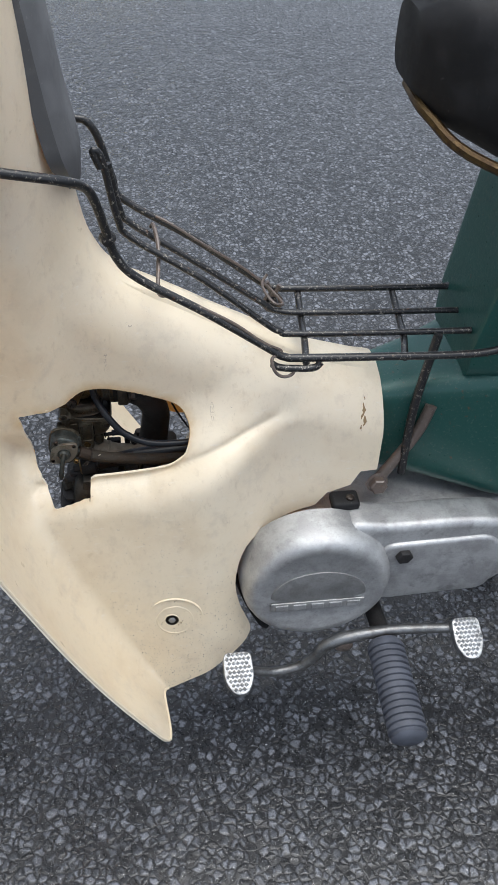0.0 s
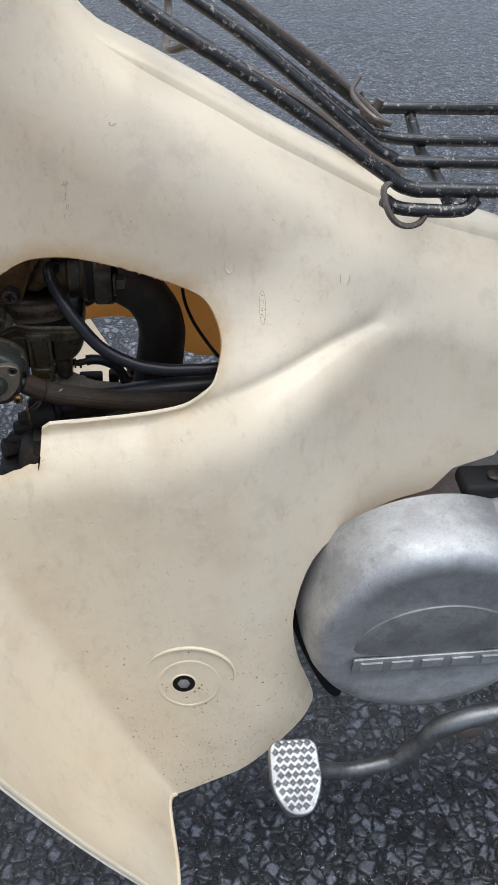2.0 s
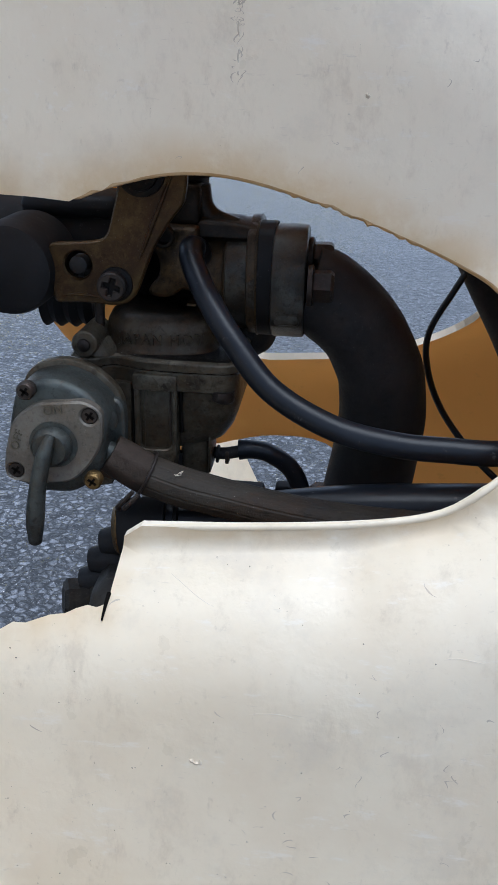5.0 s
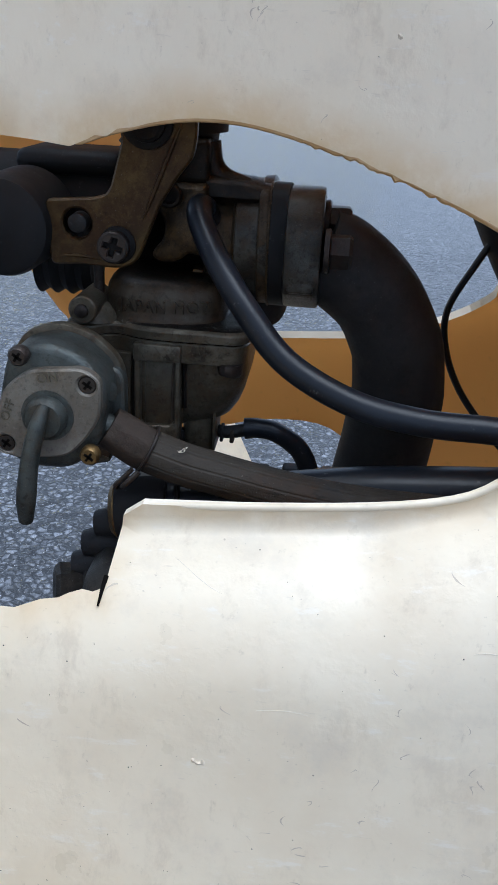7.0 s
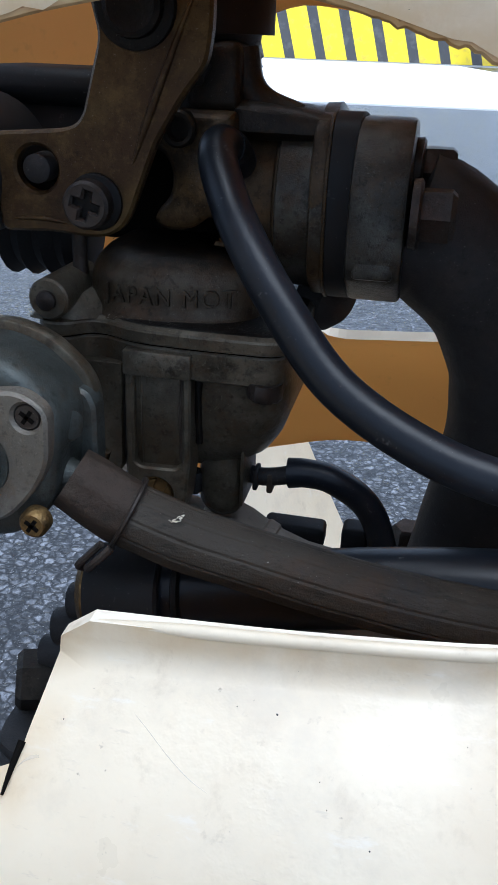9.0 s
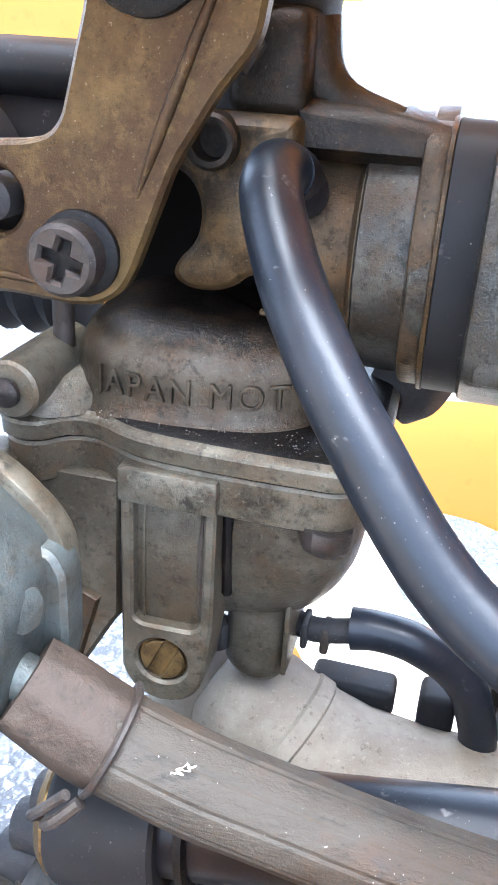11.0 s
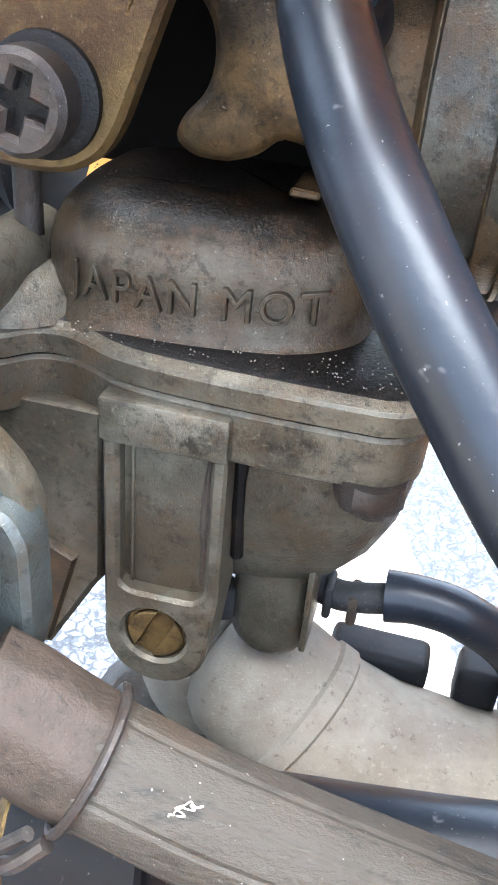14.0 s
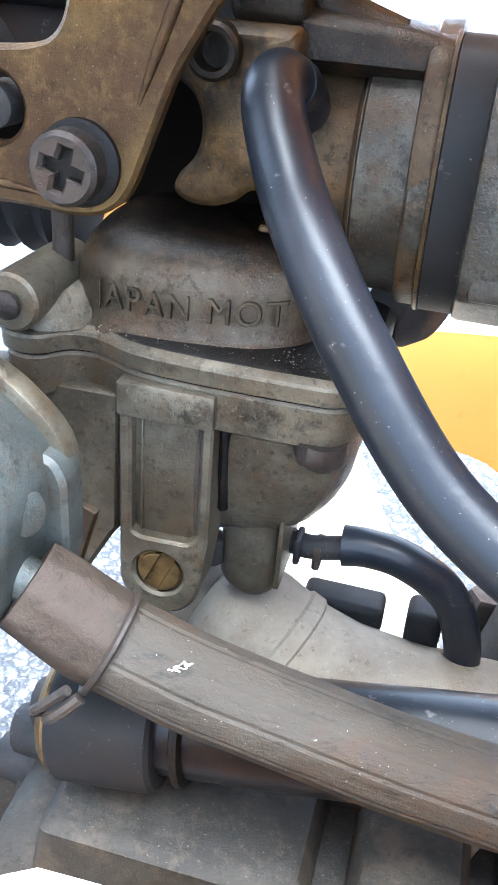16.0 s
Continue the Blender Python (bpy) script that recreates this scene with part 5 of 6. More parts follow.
    part("screw_washer", lathe([(-0.001, 0.0046), (0.0006, 0.0045), (0.0009, 0.0040), (0.0009, 0)], (-0.0148, -0.0230, 0.4758), (0, -1, 0), 30), OIL_SHADE, carb)
    head = part("plate_screw", plate(circle(-0.0153, 0.4757, 0.0038, 40), [cross(-0.0153, 0.4757, 0.0022, 0.00055, -16)], -0.0268, -0.0232, 0.0005), STEEL, carb, "worn cross-head screw", 35)
    part("cross_slot", lathe([(0, 0.0030), (0.0004, 0.0028), (0.0004, 0)], (-0.0153, -0.0249, 0.4757), (0, -1, 0), 16), OIL_SHADE, head)
    part("plate_pin", lathe([(-0.003, 0.0024), (0.0008, 0.0023), (0.0014, 0.0015), (0.0014, 0)], (-0.0247, -0.0222, 0.4803), (0, -1, 0), 22), DARK, carb)
    part("top_nut", lathe([(0, 0.0062), (0.0010, 0.0061), (0.0013, 0.0056), (0.0013, 0.0046), (0.0024, 0.0044), (0.0028, 0.0036), (0.0022, 0.0022), (0.0022, 0)], (-0.0075, -0.0230, 0.5042), (0, -1, 0), 30), OIL_SHADE, carb)
    # air side: black knob, duct and bellows
    part("air_knob", lathe([(0, 0.0122), (0.020, 0.0122), (0.0225, 0.0115), (0.0235, 0.0098), (0.0235, 0)], (-0.0430, -0.003, 0.4785), (0, -1, 0), 36), BLACK, carb, "round black rubber cap")
    part("air_duct", lathe([(-0.060, 0.0120), (-0.022, 0.0120), (-0.018, 0.0115), (0, 0.0115)], (-0.0180, 0.012, 0.4810), "x", 28), BLACK, carb)
    part("air_shoulder", block(-0.0480, -0.0190, 0.000, 0.022, 0.4880, 0.4945, 0.003, 3), BLACK, carb)
    bm = bmesh.new()
    lathe([(k * 0.0022, 0.0085 if k % 2 else 0.0100) for k in range(8)], (-0.0430, 0.006, 0.4655), "x", 22, bm)
    part("bellows", bm, BLACK, carb, "ribbed rubber bellows")
    part("link_rod", tube([(-0.0225, -0.012, 0.4700), (-0.0225, -0.012, 0.4610)], 0.0014, 10, 3), STEEL, carb)


build_carb()


def build_hoses():
    vent = part("vent_hose", tube([(0.0052, -0.0095, 0.4820), (0.0043, -0.0159, 0.4849), (0.0046, -0.0211, 0.4840), (0.0071, -0.0267, 0.4802), (0.0111, -0.0327, 0.4752), (0.0180, -0.0388, 0.4670), (0.0284, -0.0445, 0.4567), (0.0434, -0.0490, 0.4500), (0.0581, -0.0510, 0.4475), (0.0708, -0.0510, 0.4469), (0.0846, -0.0502, 0.4468), (0.1100, -0.0430, 0.4480)], 0.0031, 24, 10), HOSE, bike, "glossy black rubber vent hose")
    part("hose_boot", tube([(0.0052, -0.0080, 0.4812), (0.0048, -0.0120, 0.4836), (0.0046, -0.0150, 0.4845)], [0.0030, 0.0032, 0.0031], 20, 5), HOSE, vent, "thicker end of the hose")
    part("drain_hose", tube([(0.0168, -0.008, 0.4243), (0.0205, -0.008, 0.4247), (0.0258, -0.008, 0.4238), (0.0325, -0.006, 0.4180), (0.0362, -0.004, 0.4080), (0.0372, -0.002, 0.3960)], [0.0030, 0.0028, 0.0028, 0.0028, 0.0028, 0.0028], 16, 8), HOSE, bike, "short black drain hose")
    nip = part("drain_nipple", tube([(0.0070, -0.006, 0.4225), (0.0118, -0.008, 0.4228), (0.0175, -0.008, 0.4240)], 0.0018, 12, 4), DARK, bike)
    part("nipple_tooth", block(0.0100, 0.0110, -0.0100, -0.0060, 0.4204, 0.4248, 0.0004), DARK, nip)
    part("nipple_tooth", block(0.0128, 0.0140, -0.0100, -0.0060, 0.4202, 0.4242, 0.0004), RUSTY, nip)
    fuel = part("fuel_hose", faceted([(-0.0030, -0.0440, 0.4318), (0.0060, -0.0438, 0.4288), (0.0165, -0.0435, 0.4264), (0.0300, -0.0430, 0.4235), (0.0470, -0.0420, 0.4208), (0.0620, -0.0410, 0.4198), (0.0900, -0.0380, 0.4190)], [0.0054, 0.0054, 0.0053, 0.0053, 0.0053, 0.0053, 0.0053], 10, 10), FUEL, bike, "ribbed grey-brown fuel hose, dusty", 25)
    part("hose_sleeve", faceted([(-0.0122, -0.0446, 0.4374), (-0.0085, -0.0442, 0.4351), (-0.0045, -0.0440, 0.4327), (-0.0018, -0.0440, 0.4314)], [0.0053, 0.0056, 0.0056, 0.0054], 8, 8, 0.03, 0.9, 0.05), SLEEVE, fuel, "cracked reddish brown rubber end", 25)
    d = Vector((0.0095, 0.0004, -0.0052)).normalized()
    c = Vector((-0.0035, -0.0440, 0.4323))
    u = d.orthogonal().normalized()
    w = d.cross(u)
    ring = [c + (u * math.cos(a) + w * math.sin(a)) * 0.0059 + d * (0.0010 * math.sin(a * 0.5)) for a in (2 * math.pi * k / 16 for k in range(17))]
    part("wire_clip", tube(ring, 0.00045, 8, 3), STEEL, fuel, "thin steel wire clip")
    part("wire_clip", tube([c + Vector((-0.002, -0.0056, -0.0030)), c + Vector((-0.0045, -0.0056, -0.0058)), c + Vector((-0.0062, -0.0052, -0.0078)), c + Vector((-0.0060, -0.004, -0.009))], 0.0006, 8, 4), STEEL, fuel)
    part("wire_clip", tube([c + Vector((-0.0005, -0.0056, -0.0036)), c + Vector((-0.0028, -0.0064, -0.0060)), c + Vector((-0.0044, -0.0058, -0.0078))], 0.0007, 8, 4), STEEL, fuel)
    fluff = random.Random(5)
    for k in range(4):
        q = Vector((0.0056 + fluff.uniform(-0.0005, 0.0005), -0.0469, 0.4338 + fluff.uniform(-0.0004, 0.0004)))
        line = [q]
        for _ in range(4):
            line.append(line[-1] + Vector((fluff.uniform(-0.0006, 0.0006), fluff.uniform(-0.0005, 0.0001), fluff.uniform(-0.0004, 0.0007))))
        part("lint", tube(line, 0.00006, 6, 3), WHITE, fuel, "white fleck of lint")
    pipe = part("breather_pipe", tube([(-0.0020, -0.036, 0.4130), (0.0200, -0.035, 0.4158), (0.0500, -0.034, 0.4205), (0.0900, -0.033, 0.4235), (0.13, -0.03, 0.425)], 0.0068, 20, 6), HOSE, bike, "thick black breather pipe")
    part("pipe_sleeve", lathe([(0, 0.0076), (0.0008, 0.0082), (0.0125, 0.0082), (0.0130, 0.0076)], (-0.0118, -0.0375, 0.4118), (1, 0.06, 0.1), 26), BLACK, pipe)
    part("pipe_band", lathe([(0, 0.0070), (0.0003, 0.0078), (0.0012, 0.0078), (0.0015, 0.0070)], (0.0030, -0.0360, 0.4137), (1, 0.06, 0.1), 26), OIL_SHADE, pipe, "black clamp band")
    part("pipe_end", lathe([(-0.0012, 0.0062), (0.0, 0.0074), (0.0012, 0.0074)], (-0.0122, -0.0376, 0.4117), (1, 0.06, 0.1), 26), BRASS, pipe, "brass end ring")
    part("thin_cable", tube([(0.083, 0.018, 0.480), (0.0775, 0.019, 0.469), (0.0714, 0.020, 0.4551), (0.0720, 0.018, 0.444), (0.0770, 0.012, 0.4330), (0.0860, 0.000, 0.4240), (0.0930, -0.010, 0.4200)], 0.0010, 8, 8), HOSE, bike, "thin dark control cable")
    part("frame_tube", tube([(0.069, 0.022, 0.510), (0.0860, 0.022, 0.478), (0.1030, 0.022, 0.448), (0.125, 0.022, 0.40)], 0.0085, 18, 4), DARK, bike, "dark steel frame tube")


build_hoses()


def build_tap():
    tap = part("fuel_tap", slab(rounded([(-0.0340, 0.4560), (-0.0250, 0.4585), (-0.0180, 0.4565), (-0.0110, 0.4500), (-0.0128, 0.4345), (-0.0200, 0.4275), (-0.0320, 0.4275), (-0.0380, 0.4330), (-0.0370, 0.4430)], 0.004, 4), -0.0500, -0.0330, "xz", 0.0022, 3), TAP, bike, "grey-green cast fuel tap")
    part("tap_plate", plate(rounded([(-0.0345, 0.4480), (-0.0285, 0.4528), (-0.0158, 0.4541), (-0.0118, 0.4515), (-0.0122, 0.4428), (-0.0153, 0.4373), (-0.0200, 0.4323), (-0.0325, 0.4308), (-0.0375, 0.4330), (-0.0370, 0.4385)], 0.0030, 5), [circle(-0.0150, 0.4502, 0.0021, 20), circle(-0.0345, 0.4344, 0.0021, 20)], -0.0525, -0.0498, 0.0005), PLATE, tap, "dull zinc face plate with worn letters", 35)
    for x, z, f in ((-0.0150, 0.4502, 0.0010), (-0.0345, 0.4344, 0.0010), (-0.0146, 0.4335, 0.0), (-0.0300, 0.4562, 0.0)):
        s = part("tap_screw", lathe([(-0.001, 0.0023), (0.0010, 0.0023), (0.0016, 0.0018), (0.0016, 0)], (x, -0.0525 + f * 2, z), (0, -1, 0), 20), BRASS if x > -0.0148 else STEEL, tap)
        bm = bmesh.new()
        # raised black bars imitate the shaded cross recess
        for ang in (35, 125):
            own = block(-0.0003, 0.0003, -0.0002, 0.0002, -0.0012, 0.0012, 0, 1)
            turn = Matrix.Rotation(radians(ang), 4, "Y")
            for v in own.verts:
                v.co = turn @ v.co + Vector((x, -0.0541 + f * 2, z))
            merge(bm, own)
        part("cross_slot", bm, GROOVE, s)
    part("tap_hub", lathe([(0, 0.0060), (0.0006, 0.0060), (0.0007, 0.0050), (0.0030, 0.0048), (0.0038, 0.0040), (0.0040, 0)], (-0.0242, -0.0524, 0.4424), (0, -1, 0), 30), TAP, tap)
    part("tap_lever", tube([(-0.0236, -0.0560, 0.4462), (-0.0250, -0.0580, 0.4415), (-0.0268, -0.0590, 0.4330), (-0.0282, -0.0585, 0.4240), (-0.0290, -0.0575, 0.4175)], [0.0012, 0.0019, 0.0021, 0.0023, 0.0017], 14, 6), TAP, tap, "bent grey tap lever")
    for txt, x, z, turn in (("OFF", -0.0335, 0.4400, 70), ("ON", -0.0262, 0.4500, 10)):
        c = bpy.data.curves.new("tap_letters", "FONT")
        c.body, c.size, c.extrude, c.space_character = txt, 0.0030, 0.0002, 1.1
        ob = new("tap_letters", c)
        ob.parent = tap
        ob.matrix_local = Matrix.Translation((x, -0.0526, z)) @ pose(0, 0, 0, 90, 0, 0) @ Matrix.Rotation(radians(turn), 4, "Z")
        c.materials.append(CARB)
    part("tap_spout", lathe([(0, 0.0026), (0.006, 0.0026), (0.0065, 0.0032)], (-0.0150, -0.0445, 0.4392), (0.88, 0.02, -0.48), 18), TAP, tap)
    part("tap_step", plate(rounded([(-0.0180, 0.4320), (-0.0108, 0.4335), (-0.0096, 0.4380), (-0.0096, 0.4475), (-0.0108, 0.4500), (-0.0180, 0.4520)], 0.0010, 3), [], -0.0400, -0.0360, 0.0006), TAP, tap)
    part("tap_flange", slab(ring_of(rounded([(-0.0340, 0.4560), (-0.0250, 0.4585), (-0.0180, 0.4565), (-0.0110, 0.4500), (-0.0128, 0.4345), (-0.0200, 0.4275), (-0.0320, 0.4275), (-0.0380, 0.4330), (-0.0370, 0.4430)], 0.005, 5), -0.0014), -0.0378, -0.0345, "xz", 0.0006, 2), CARB, tap, "dark cast mounting flange")
    part("tap_bump", lathe([(-0.004, 0.0032), (0.0, 0.0030), (0.0014, 0.0022), (0.0018, 0)], (-0.0126, -0.0440, 0.4460), (0.9, -0.3, 0.15), 20), TAP, tap)
    part("tap_arm", block(-0.0310, -0.0240, -0.036, -0.016, 0.4380, 0.4500, 0.002), CARB, tap)


build_tap()


# ---- intake elbow and engine ----
def loft_z(sections, corner):
    """Skins rounded rectangles (z, x0, x1, y0, y1) upward."""
    bm, rings = bmesh.new(), []
    for z, x0, x1, y0, y1 in sections:
        rings.append([bm.verts.new((x, y, z)) for x, y in rounded([(x0, y0), (x1, y0), (x1, y1), (x0, y1)], corner, 5)])
    for a, b in zip(rings, rings[1:]):
        for k in range(len(a)):
            bm.faces.new((a[k], a[(k + 1) % len(a)], b[(k + 1) % len(b)], b[k]))
    bm.faces.new(rings[0]), bm.faces.new(rings[-1])
    return bm


def build_engine():
    elbow = part("intake_elbow", tube([(0.0340, -0.004, 0.4728), (0.0400, -0.0035, 0.4705), (0.0490, -0.002, 0.4625), (0.0558, 0.001, 0.4500), (0.0584, 0.005, 0.4345), (0.0575, 0.010, 0.4170), (0.0550, 0.012, 0.3960), (0.0540, 0.012, 0.3850)], [0.0125, 0.0122, 0.0120, 0.0124, 0.0130, 0.0134, 0.0142, 0.0155], 32, 6, 0, None, True, 0.02), DARK, bike, "black cast intake elbow")
    part("elbow_foot", slab(rounded([(0.0375, -0.004), (0.078, -0.004), (0.078, 0.030), (0.0375, 0.030)], 0.010), 0.3830, 0.3900, "xy", 0.001, 2), DARK, elbow)
    part("foot_bolt", hexagon((0.0415, 0.020, 0.3950), 0.0042, 0.0055, "z"), STEEL, elbow)
    part("foot_bolt", hexagon((0.0720, -0.002, 0.3905), 0.0052, 0.0055, "z"), STEEL, elbow)
    head = part("cylinder_head", block(-0.020, 0.075, -0.030, 0.055, 0.240, 0.345, 0.008, 3), HEAD, bike, "grey cast cylinder head")
    for k in range(11):
        z = 0.270 + 0.0105 * k
        part("fin", slab(rounded([(-0.032 - 0.004 * (k % 2), -0.046), (0.075, -0.046), (0.075, 0.060 if k < 7 else -0.008), (-0.032 - 0.004 * (k % 2), 0.060 if k < 7 else -0.008)], 0.008), z, z + 0.0032, "xy", 0.0012, 2), DARK, head, "dark cast cooling fin")
    lie = (-0.85, 0.14, 0.50)
    part("head_boss", lathe([(-0.034, 0.024), (-0.026, 0.0195), (-0.017, 0.0148), (-0.009, 0.0116), (-0.0036, 0.0104), (-0.0030, 0.0104), (-0.0026, 0.0108), (-0.0004, 0.0106), (0.0, 0.0101), (0.0040, 0.0100), (0.0075, 0.0094), (0.0100, 0.0080), (0.0118, 0.0055), (0.0124, 0)], (0.0075, -0.0078, 0.4032), lie, 44), HEAD, head, "grey cast inlet boss", 30)
    part("head_lobe", lathe([(-0.012, 0.010), (-0.004, 0.0086), (0.0, 0.0070), (0.0022, 0.0045), (0.003, 0)], (-0.0075, -0.004, 0.4085), (-0.4, -0.2, 0.9), 28), HEAD, head)
    part("black_clip", block(0.0110, 0.0240, -0.0020, 0.0040, 0.4040, 0.4088, 0.0012, 3), BLACK, head)
    part("black_clip", block(0.0275, 0.0330, -0.0020, 0.0040, 0.4020, 0.4098, 0.0012, 3), BLACK, head)
    cap = part("head_cover", loft_z([(0.340, -0.0230, 0.090, -0.0560, 0.010), (0.385, -0.0215, 0.090, -0.0520, 0.006), (0.3945, -0.0195, 0.088, -0.0480, 0.002), (0.3975, -0.0165, 0.086, -0.0440, -0.002)], 0.006), SOOT, head, "sooty black cast engine cover")
    for x0, x1, y0, z1 in ((-0.0120, 0.0215, -0.0470, 0.4020), (0.0262, 0.0400, -0.0460, 0.4030), (0.0440, 0.0580, -0.0450, 0.4020)):
        part("cover_rib", loft_z([(0.392, x0 - 0.001, x1 + 0.001, y0 - 0.002, -0.024), (z1 - 0.0012, x0, x1, y0, -0.026), (z1, x0 + 0.0012, x1 - 0.0012, y0 + 0.0016, -0.0275)], 0.0016), SOOT, cap)
    part("cover_ridge", tube([(-0.0150, -0.026, 0.3960), (0.004, -0.0265, 0.4000), (0.020, -0.0275, 0.3995), (0.040, -0.0275, 0.3985)], [0.002, 0.0030, 0.0030, 0.002], 14, 5), SOOT, cap)
    part("side_bolt", hexagon((-0.0245, -0.0300, 0.3830), 0.0060, 0.0075, (-0.85, -0.35, 0.1)), SOOT, head, "black hexagon bolt head")
    for k, (x, z) in enumerate(((-0.0200, 0.4030), (-0.0235, 0.3965), (-0.0265, 0.3895), (-0.0290, 0.3820))):
        part("fin_knuckle", tube([(0.004, -0.028, z - 0.003), (x + 0.008, -0.029, z), (x, -0.029, z - 0.001)], [0.0046, 0.0046, 0.0036], 14, 4), DARK, head)
    # crankcase with the round left cover
    case = part("crankcase", block(0.090, 0.47, -0.070, 0.075, 0.235, 0.356, 0.012, 4), CASE, bike, "grey cast alloy crankcase")
    cover = part("flywheel_cover", lathe([(0, 0.074), (0.018, 0.0735), (0.030, 0.0715), (0.037, 0.068), (0.0405, 0.0635), (0.0408, 0.0560), (0.0400, 0.0545), (0.0398, 0)], (0.2025, -0.0840, 0.310), (0, -1, 0), 72), CASE, case, "round brushed alloy flywheel cover")
    bowl = [(0.2025 + 0.046 * math.cos(radians(a)), 0.306 + 0.034 * math.sin(radians(a)) * (1.0 if a < 180 else 0.25)) for a in range(0, 360, 10)]
    part("cover_panel", slab(bowl, -0.1252, -0.1225, "xz", 0.0010, 2), CASE_DULL, cover, "raised oval panel")
    part("cover_badge", slab(rounded([(0.157, 0.2865), (0.248, 0.2865), (0.248, 0.2985), (0.157, 0.2985)], 0.001, 2), -0.1262, -0.1245, "xz", 0.0005, 2), CASE, cover, "raised name badge shown as plain bars")
    for k in range(5):
        x = 0.161 + k * 0.0175
        part("badge_bar", slab([(x, 0.2888), (x + 0.0125, 0.2888), (x + 0.0125, 0.2962), (x, 0.2962)], -0.1274, -0.1260, "xz", 0.0005, 1), CASE, cover)
    arm = [(0.225, 0.258), (0.300, 0.268), (0.370, 0.272), (0.395, 0.285), (0.400, 0.330), (0.385, 0.372), (0.330, 0.376), (0.270, 0.374), (0.225, 0.382)]
    part("case_side", slab(rounded(arm, 0.02, 6), -0.1060, -0.07, "xz", 0.008, 4), CASE, case)
    part("case_band", slab(rounded([(0.265, 0.270), (0.380, 0.276), (0.388, 0.330), (0.372, 0.356), (0.262, 0.352)], 0.015, 5), -0.1100, -0.10, "xz", 0.004, 3), CASE, case)
    part("case_bolt", hexagon((0.285, -0.1060, 0.338), 0.0085, 0.009, (0, -1, 0)), DARK, case, "black hexagon bolt")
    clamp = part("case_clamp", block(0.216, 0.243, -0.084, -0.064, 0.3765, 0.3865, 0.0035, 3), BLACK, case, "black rubber cable clamp")
    part("clamp_bolt", lathe([(0, 0.004), (0.002, 0.004), (0.003, 0.0025), (0.003, 0)], (0.234, -0.076, 0.3865), "z", 14), STEEL, clamp)
    part("case_strap", tube([(0.128, -0.088, 0.300), (0.138, -0.094, 0.270), (0.152, -0.098, 0.238), (0.160, -0.095, 0.222)], 0.004, 10, 4), BLACK, case)
    part("mount_rod", tube([(0.262, -0.058, 0.388), (0.272, -0.056, 0.402), (0.296, -0.050, 0.440), (0.306, -0.046, 0.47)], 0.0055, 12, 4), WIRE, bike, "rusty mounting rod")
    part("mount_bolt", hexagon((0.263, -0.062, 0.390), 0.0085, 0.009, (0, -1, 0.2)), WIRE, bike, "rusty mounting bolt")


build_engine()


# ---- pedals and footrest ----
def build_controls():
    shaft = part("gear_pedal", tube([(0.128, -0.146, 0.226), (0.1465, -0.141, 0.209), (0.1654, -0.137, 0.1995), (0.190, -0.135, 0.2025), (0.2060, -0.135, 0.2195), (0.2140, -0.135, 0.2360), (0.238, -0.135, 0.2475), (0.283, -0.134, 0.2515), (0.340, -0.142, 0.258)], [0.0044, 0.0046, 0.0048, 0.0052, 0.0058, 0.0062, 0.0064, 0.0054, 0.0048], 14, 6), PEDAL, bike, "heel-and-toe gear pedal with chequered alloy pads")

    def pad(at, name):
        tilt = Matrix.Translation(at) @ Matrix.Rotation(radians(22), 4, "X")
        shape = rounded([(-0.0140, 0.020), (0.0140, 0.020), (0.0150, -0.006), (0.008, -0.021), (-0.006, -0.021), (-0.0145, -0.006)], 0.007, 5)
        bm = slab(shape, -0.006, 0.004, "xy", 0.0015, 3)
        for r in range(9):
            for c in range(7):
                x, y = -0.0126 + c * 0.0042 + (0.0021 if r % 2 else 0), 0.0175 - r * 0.0042
                if inside(x, y, [(a * 0.86, b * 0.90) for a, b in shape]):
                    lathe([(0, 0.0023), (0.0011, 0.0003), (0.0011, 0)], (x, y, 0.004), "z", 4, bm)
        for v in bm.verts:
            v.co = tilt @ v.co
        return part(name, bm, ALLOY, shaft, "chequered bright alloy pad", 20)

    pad((0.1235, -0.158, 0.236), "toe_pad")
    pad((0.349, -0.158, 0.262), "heel_pad")
    part("pivot_nut", lathe([(0, 0.009), (0.006, 0.009), (0.008, 0.006), (0.008, 0)], (0.232, -0.1335, 0.238), (0, -1, 0), 20), WIRE, shaft)
    bm = bmesh.new()
    prof = [(0.0, 0.015)]
    for k in range(14):
        y = 0.006 + k * 0.0068
        prof += [(y, 0.0185), (y + 0.0038, 0.0185), (y + 0.0044, 0.0158), (y + 0.0064, 0.0158)]
    prof += [(0.103, 0.0175), (0.106, 0.013), (0.106, 0)]
    lathe(prof, (0.272, -0.142, 0.243), (-0.02, -1, 0.0), 26, bm)
    for v in bm.verts:
        v.co.z = 0.243 + (v.co.z - 0.243) * 0.8
    part("footrest", bm, PEG, bike, "grooved blue-grey rubber footrest")
    part("footrest_bar", tube([(0.272, -0.150, 0.243), (0.272, -0.120, 0.240), (0.272, -0.06, 0.232), (0.272, 0.06, 0.232)], 0.009, 14, 4), DARK, bike)


build_controls()


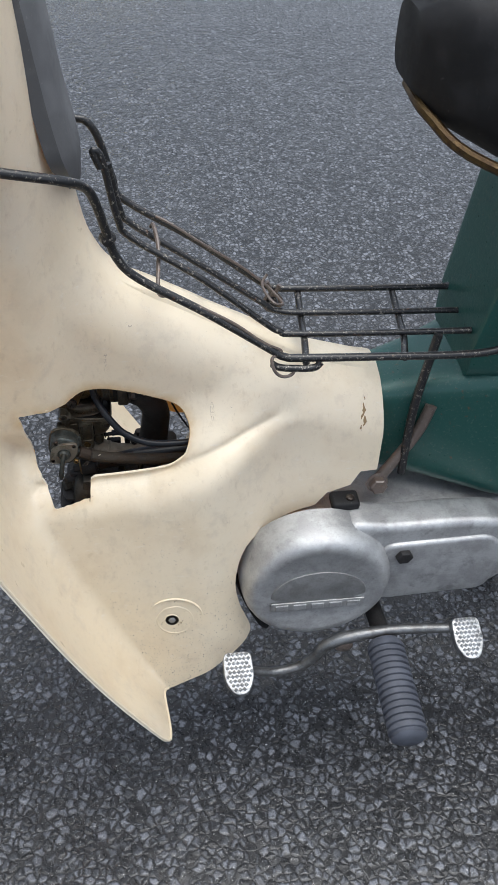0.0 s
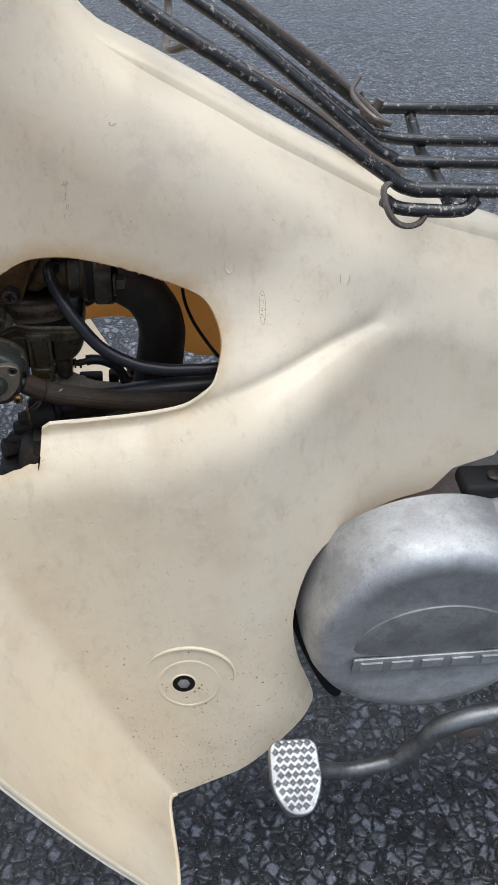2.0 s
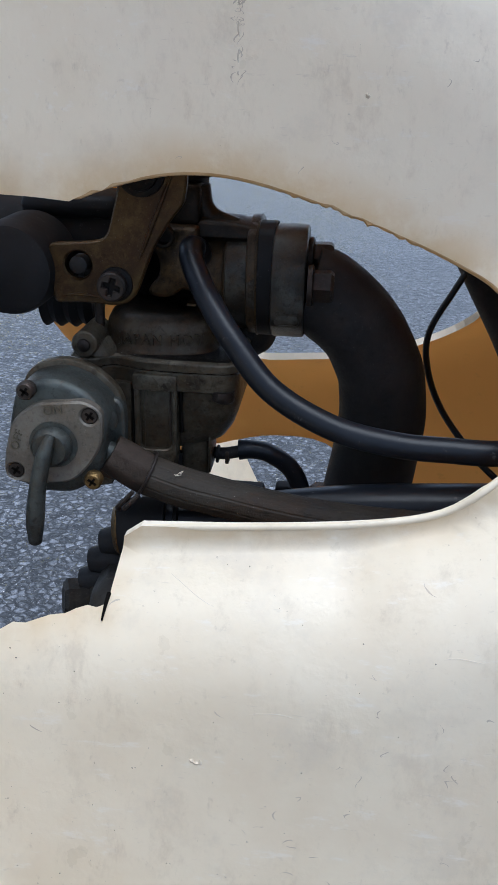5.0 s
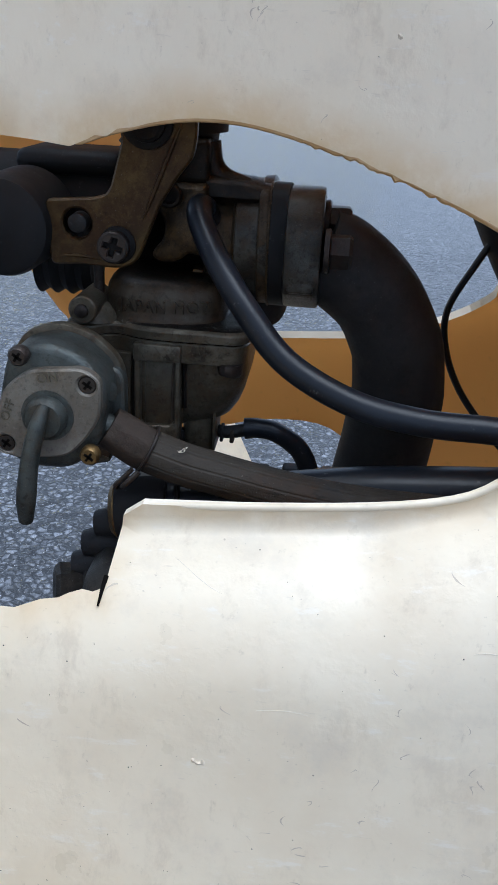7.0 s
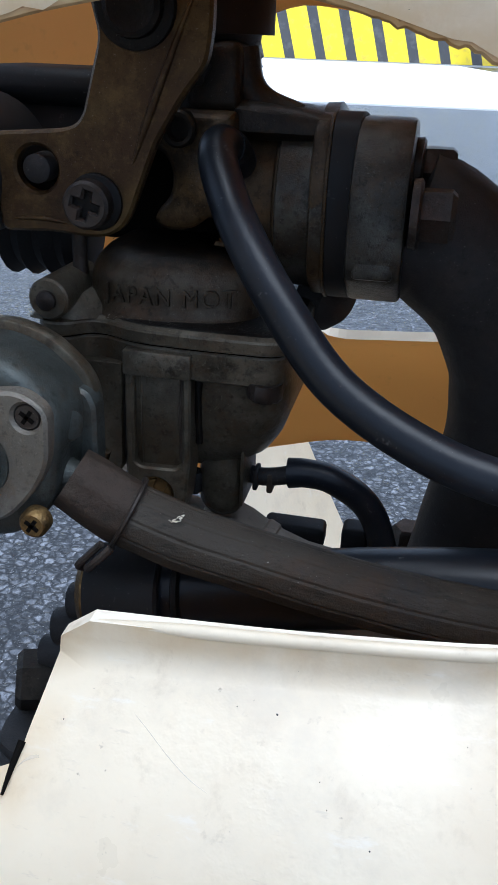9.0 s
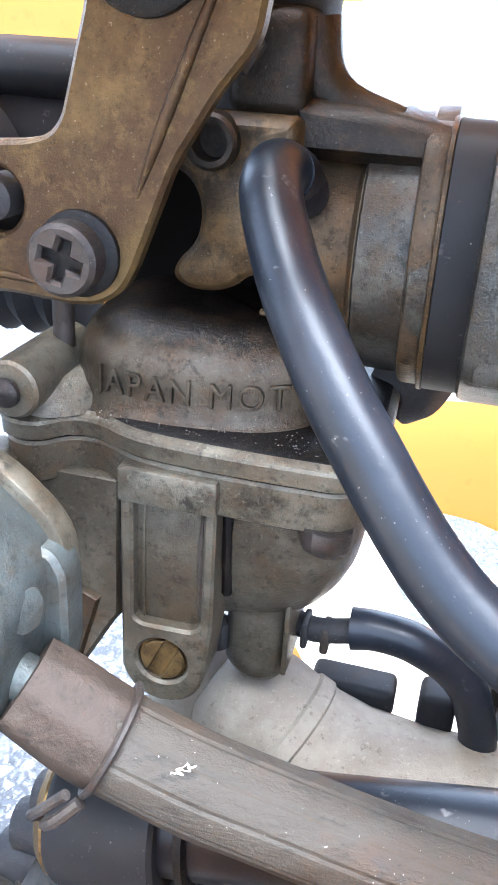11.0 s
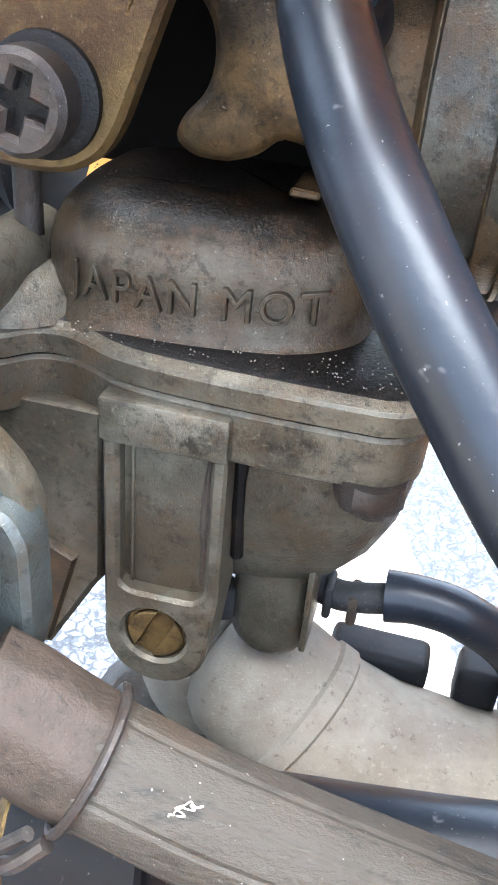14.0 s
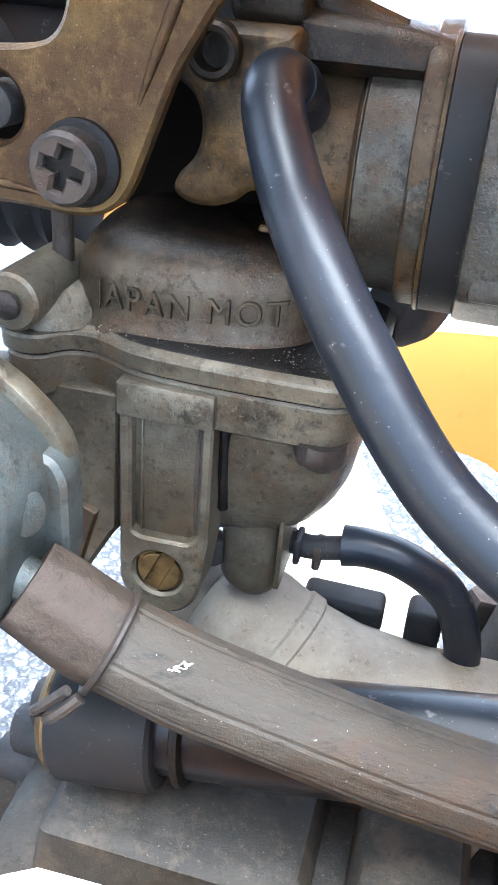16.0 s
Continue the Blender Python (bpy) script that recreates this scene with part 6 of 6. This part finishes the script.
# ---- rear body, seat and the rest of the machine ----
def loft(sections, name, mat, parent, label="", cap=True):
    """Skins rounded cross sections (x, half width, z0, z1, corner)."""
    bm, rings = bmesh.new(), []
    for x, w, z0, z1, r in sections:
        rings.append([bm.verts.new((x, y, z)) for y, z in rounded([(-w, z0), (w, z0), (w, z1), (-w, z1)], r, 5)])
    for a, b in zip(rings, rings[1:]):
        for k in range(len(a)):
            bm.faces.new((a[k], a[(k + 1) % len(a)], b[(k + 1) % len(b)], b[k]))
    if cap:
        bm.faces.new(rings[0]), bm.faces.new(rings[-1])
    return part(name, bm, mat, parent, label)


def wheel(name, x, parent):
    rim = part(name, lathe([(-0.035, 0.205), (-0.03, 0.215), (0.03, 0.215), (0.035, 0.205), (0.02, 0.198), (-0.02, 0.198)], (x, 0, 0.268), "y", 48), ALLOY, parent, "spoked wheel")
    bm = bmesh.new()
    for k in range(48):
        a = 2 * math.pi * k / 48
        ring = [bm.verts.new((x + (0.238 + 0.030 * math.cos(b)) * math.cos(a), 0.032 * math.sin(b), 0.268 + (0.238 + 0.030 * math.cos(b)) * math.sin(a))) for b in (2 * math.pi * j / 12 for j in range(12))]
        if k == 0:
            first = ring
        else:
            for j in range(12):
                bm.faces.new((prev[j], prev[(j + 1) % 12], ring[(j + 1) % 12], ring[j]))
        prev = ring
    for j in range(12):
        bm.faces.new((prev[j], prev[(j + 1) % 12], first[(j + 1) % 12], first[j]))
    part("tyre", bm, BLACK, rim, "black road tyre")
    part("hub", lathe([(-0.05, 0.03), (-0.045, 0.05), (0.045, 0.05), (0.05, 0.03)], (x, 0, 0.268), "y", 28), CASE, rim)
    for k in range(18):
        a = 2 * math.pi * k / 18
        part("spoke", tube([(x + 0.045 * math.cos(a), 0.03 * (-1) ** k, 0.268 + 0.045 * math.sin(a)), (x + 0.20 * math.cos(a + 0.25), 0.0, 0.268 + 0.20 * math.sin(a + 0.25))], 0.0016, 6, 2), STEEL, rim)


def build_rear():
    loft([(0.256, 0.034, 0.385, 0.478, 0.016), (0.300, 0.043, 0.375, 0.492, 0.020), (0.380, 0.070, 0.360, 0.520, 0.025), (0.480, 0.085, 0.350, 0.600, 0.03), (0.700, 0.090, 0.360, 0.640, 0.03), (0.980, 0.070, 0.420, 0.640, 0.03)], "rear_body", GREEN, bike, "dark green painted pressed steel body")
    loft([(0.330, 0.050, 0.500, 0.545, 0.015), (0.345, 0.055, 0.500, 0.660, 0.02), (0.420, 0.070, 0.500, 0.680, 0.02), (0.600, 0.090, 0.560, 0.690, 0.02)], "tank_cover", GREEN, bike, "dark green tank under the seat")
    seat = loft([(0.246, 0.030, 0.745, 0.795, 0.02), (0.262, 0.055, 0.728, 0.812, 0.03), (0.310, 0.085, 0.708, 0.815, 0.035), (0.420, 0.120, 0.680, 0.790, 0.035), (0.600, 0.130, 0.685, 0.785, 0.035), (0.900, 0.110, 0.690, 0.790, 0.03)], "seat", BLACK, bike, "black vinyl seat")
    part("seat_piping", tube([(0.250, 0.0, 0.742), (0.256, -0.040, 0.734), (0.292, -0.076, 0.714), (0.420, -0.121, 0.684), (0.600, -0.131, 0.688)], 0.004, 8, 6), BRACKET, seat, "brown seat piping")
    wheel("rear_wheel", 0.78, bike)
    wheel("front_wheel", -0.42, bike)
    part("fork", tube([(-0.19, -0.075, 0.80), (-0.30, -0.075, 0.55), (-0.40, -0.072, 0.30)], 0.022, 16, 4), GREEN, bike)
    part("fork", tube([(-0.19, 0.075, 0.80), (-0.30, 0.075, 0.55), (-0.40, 0.072, 0.30)], 0.022, 16, 4), GREEN, bike)
    part("steering_column", tube([(-0.10, 0.0, 0.62), (-0.15, 0.0, 0.80), (-0.18, 0.0, 0.96)], [0.035, 0.04, 0.05], 20, 4), GREEN, bike)
    part("handlebar", tube([(-0.10, -0.33, 1.00), (-0.17, -0.20, 0.985), (-0.19, 0.0, 0.98), (-0.17, 0.20, 0.985), (-0.10, 0.33, 1.00)], 0.013, 14, 6), ALLOY, bike)
    part("front_mudguard", tube([(-0.66, 0, 0.42), (-0.55, 0, 0.54), (-0.42, 0, 0.575), (-0.29, 0, 0.54), (-0.20, 0, 0.44)], 0.035, 12, 5), GREEN, bike)
    part("main_stand", tube([(0.50, -0.10, 0.235), (0.52, -0.12, 0.10), (0.53, -0.13, 0.005)], 0.011, 12, 4), DARK, bike, "black steel stand leg")
    part("main_stand", tube([(0.50, 0.10, 0.235), (0.52, 0.12, 0.10), (0.53, 0.13, 0.005)], 0.011, 12, 4), DARK, bike)
    part("exhaust_pipe", tube([(-0.01, 0.07, 0.27), (0.02, 0.10, 0.22), (0.20, 0.12, 0.19), (0.50, 0.14, 0.20), (1.0, 0.15, 0.24)], [0.015, 0.015, 0.016, 0.03, 0.035], 16, 5), STEEL, bike)


build_rear()
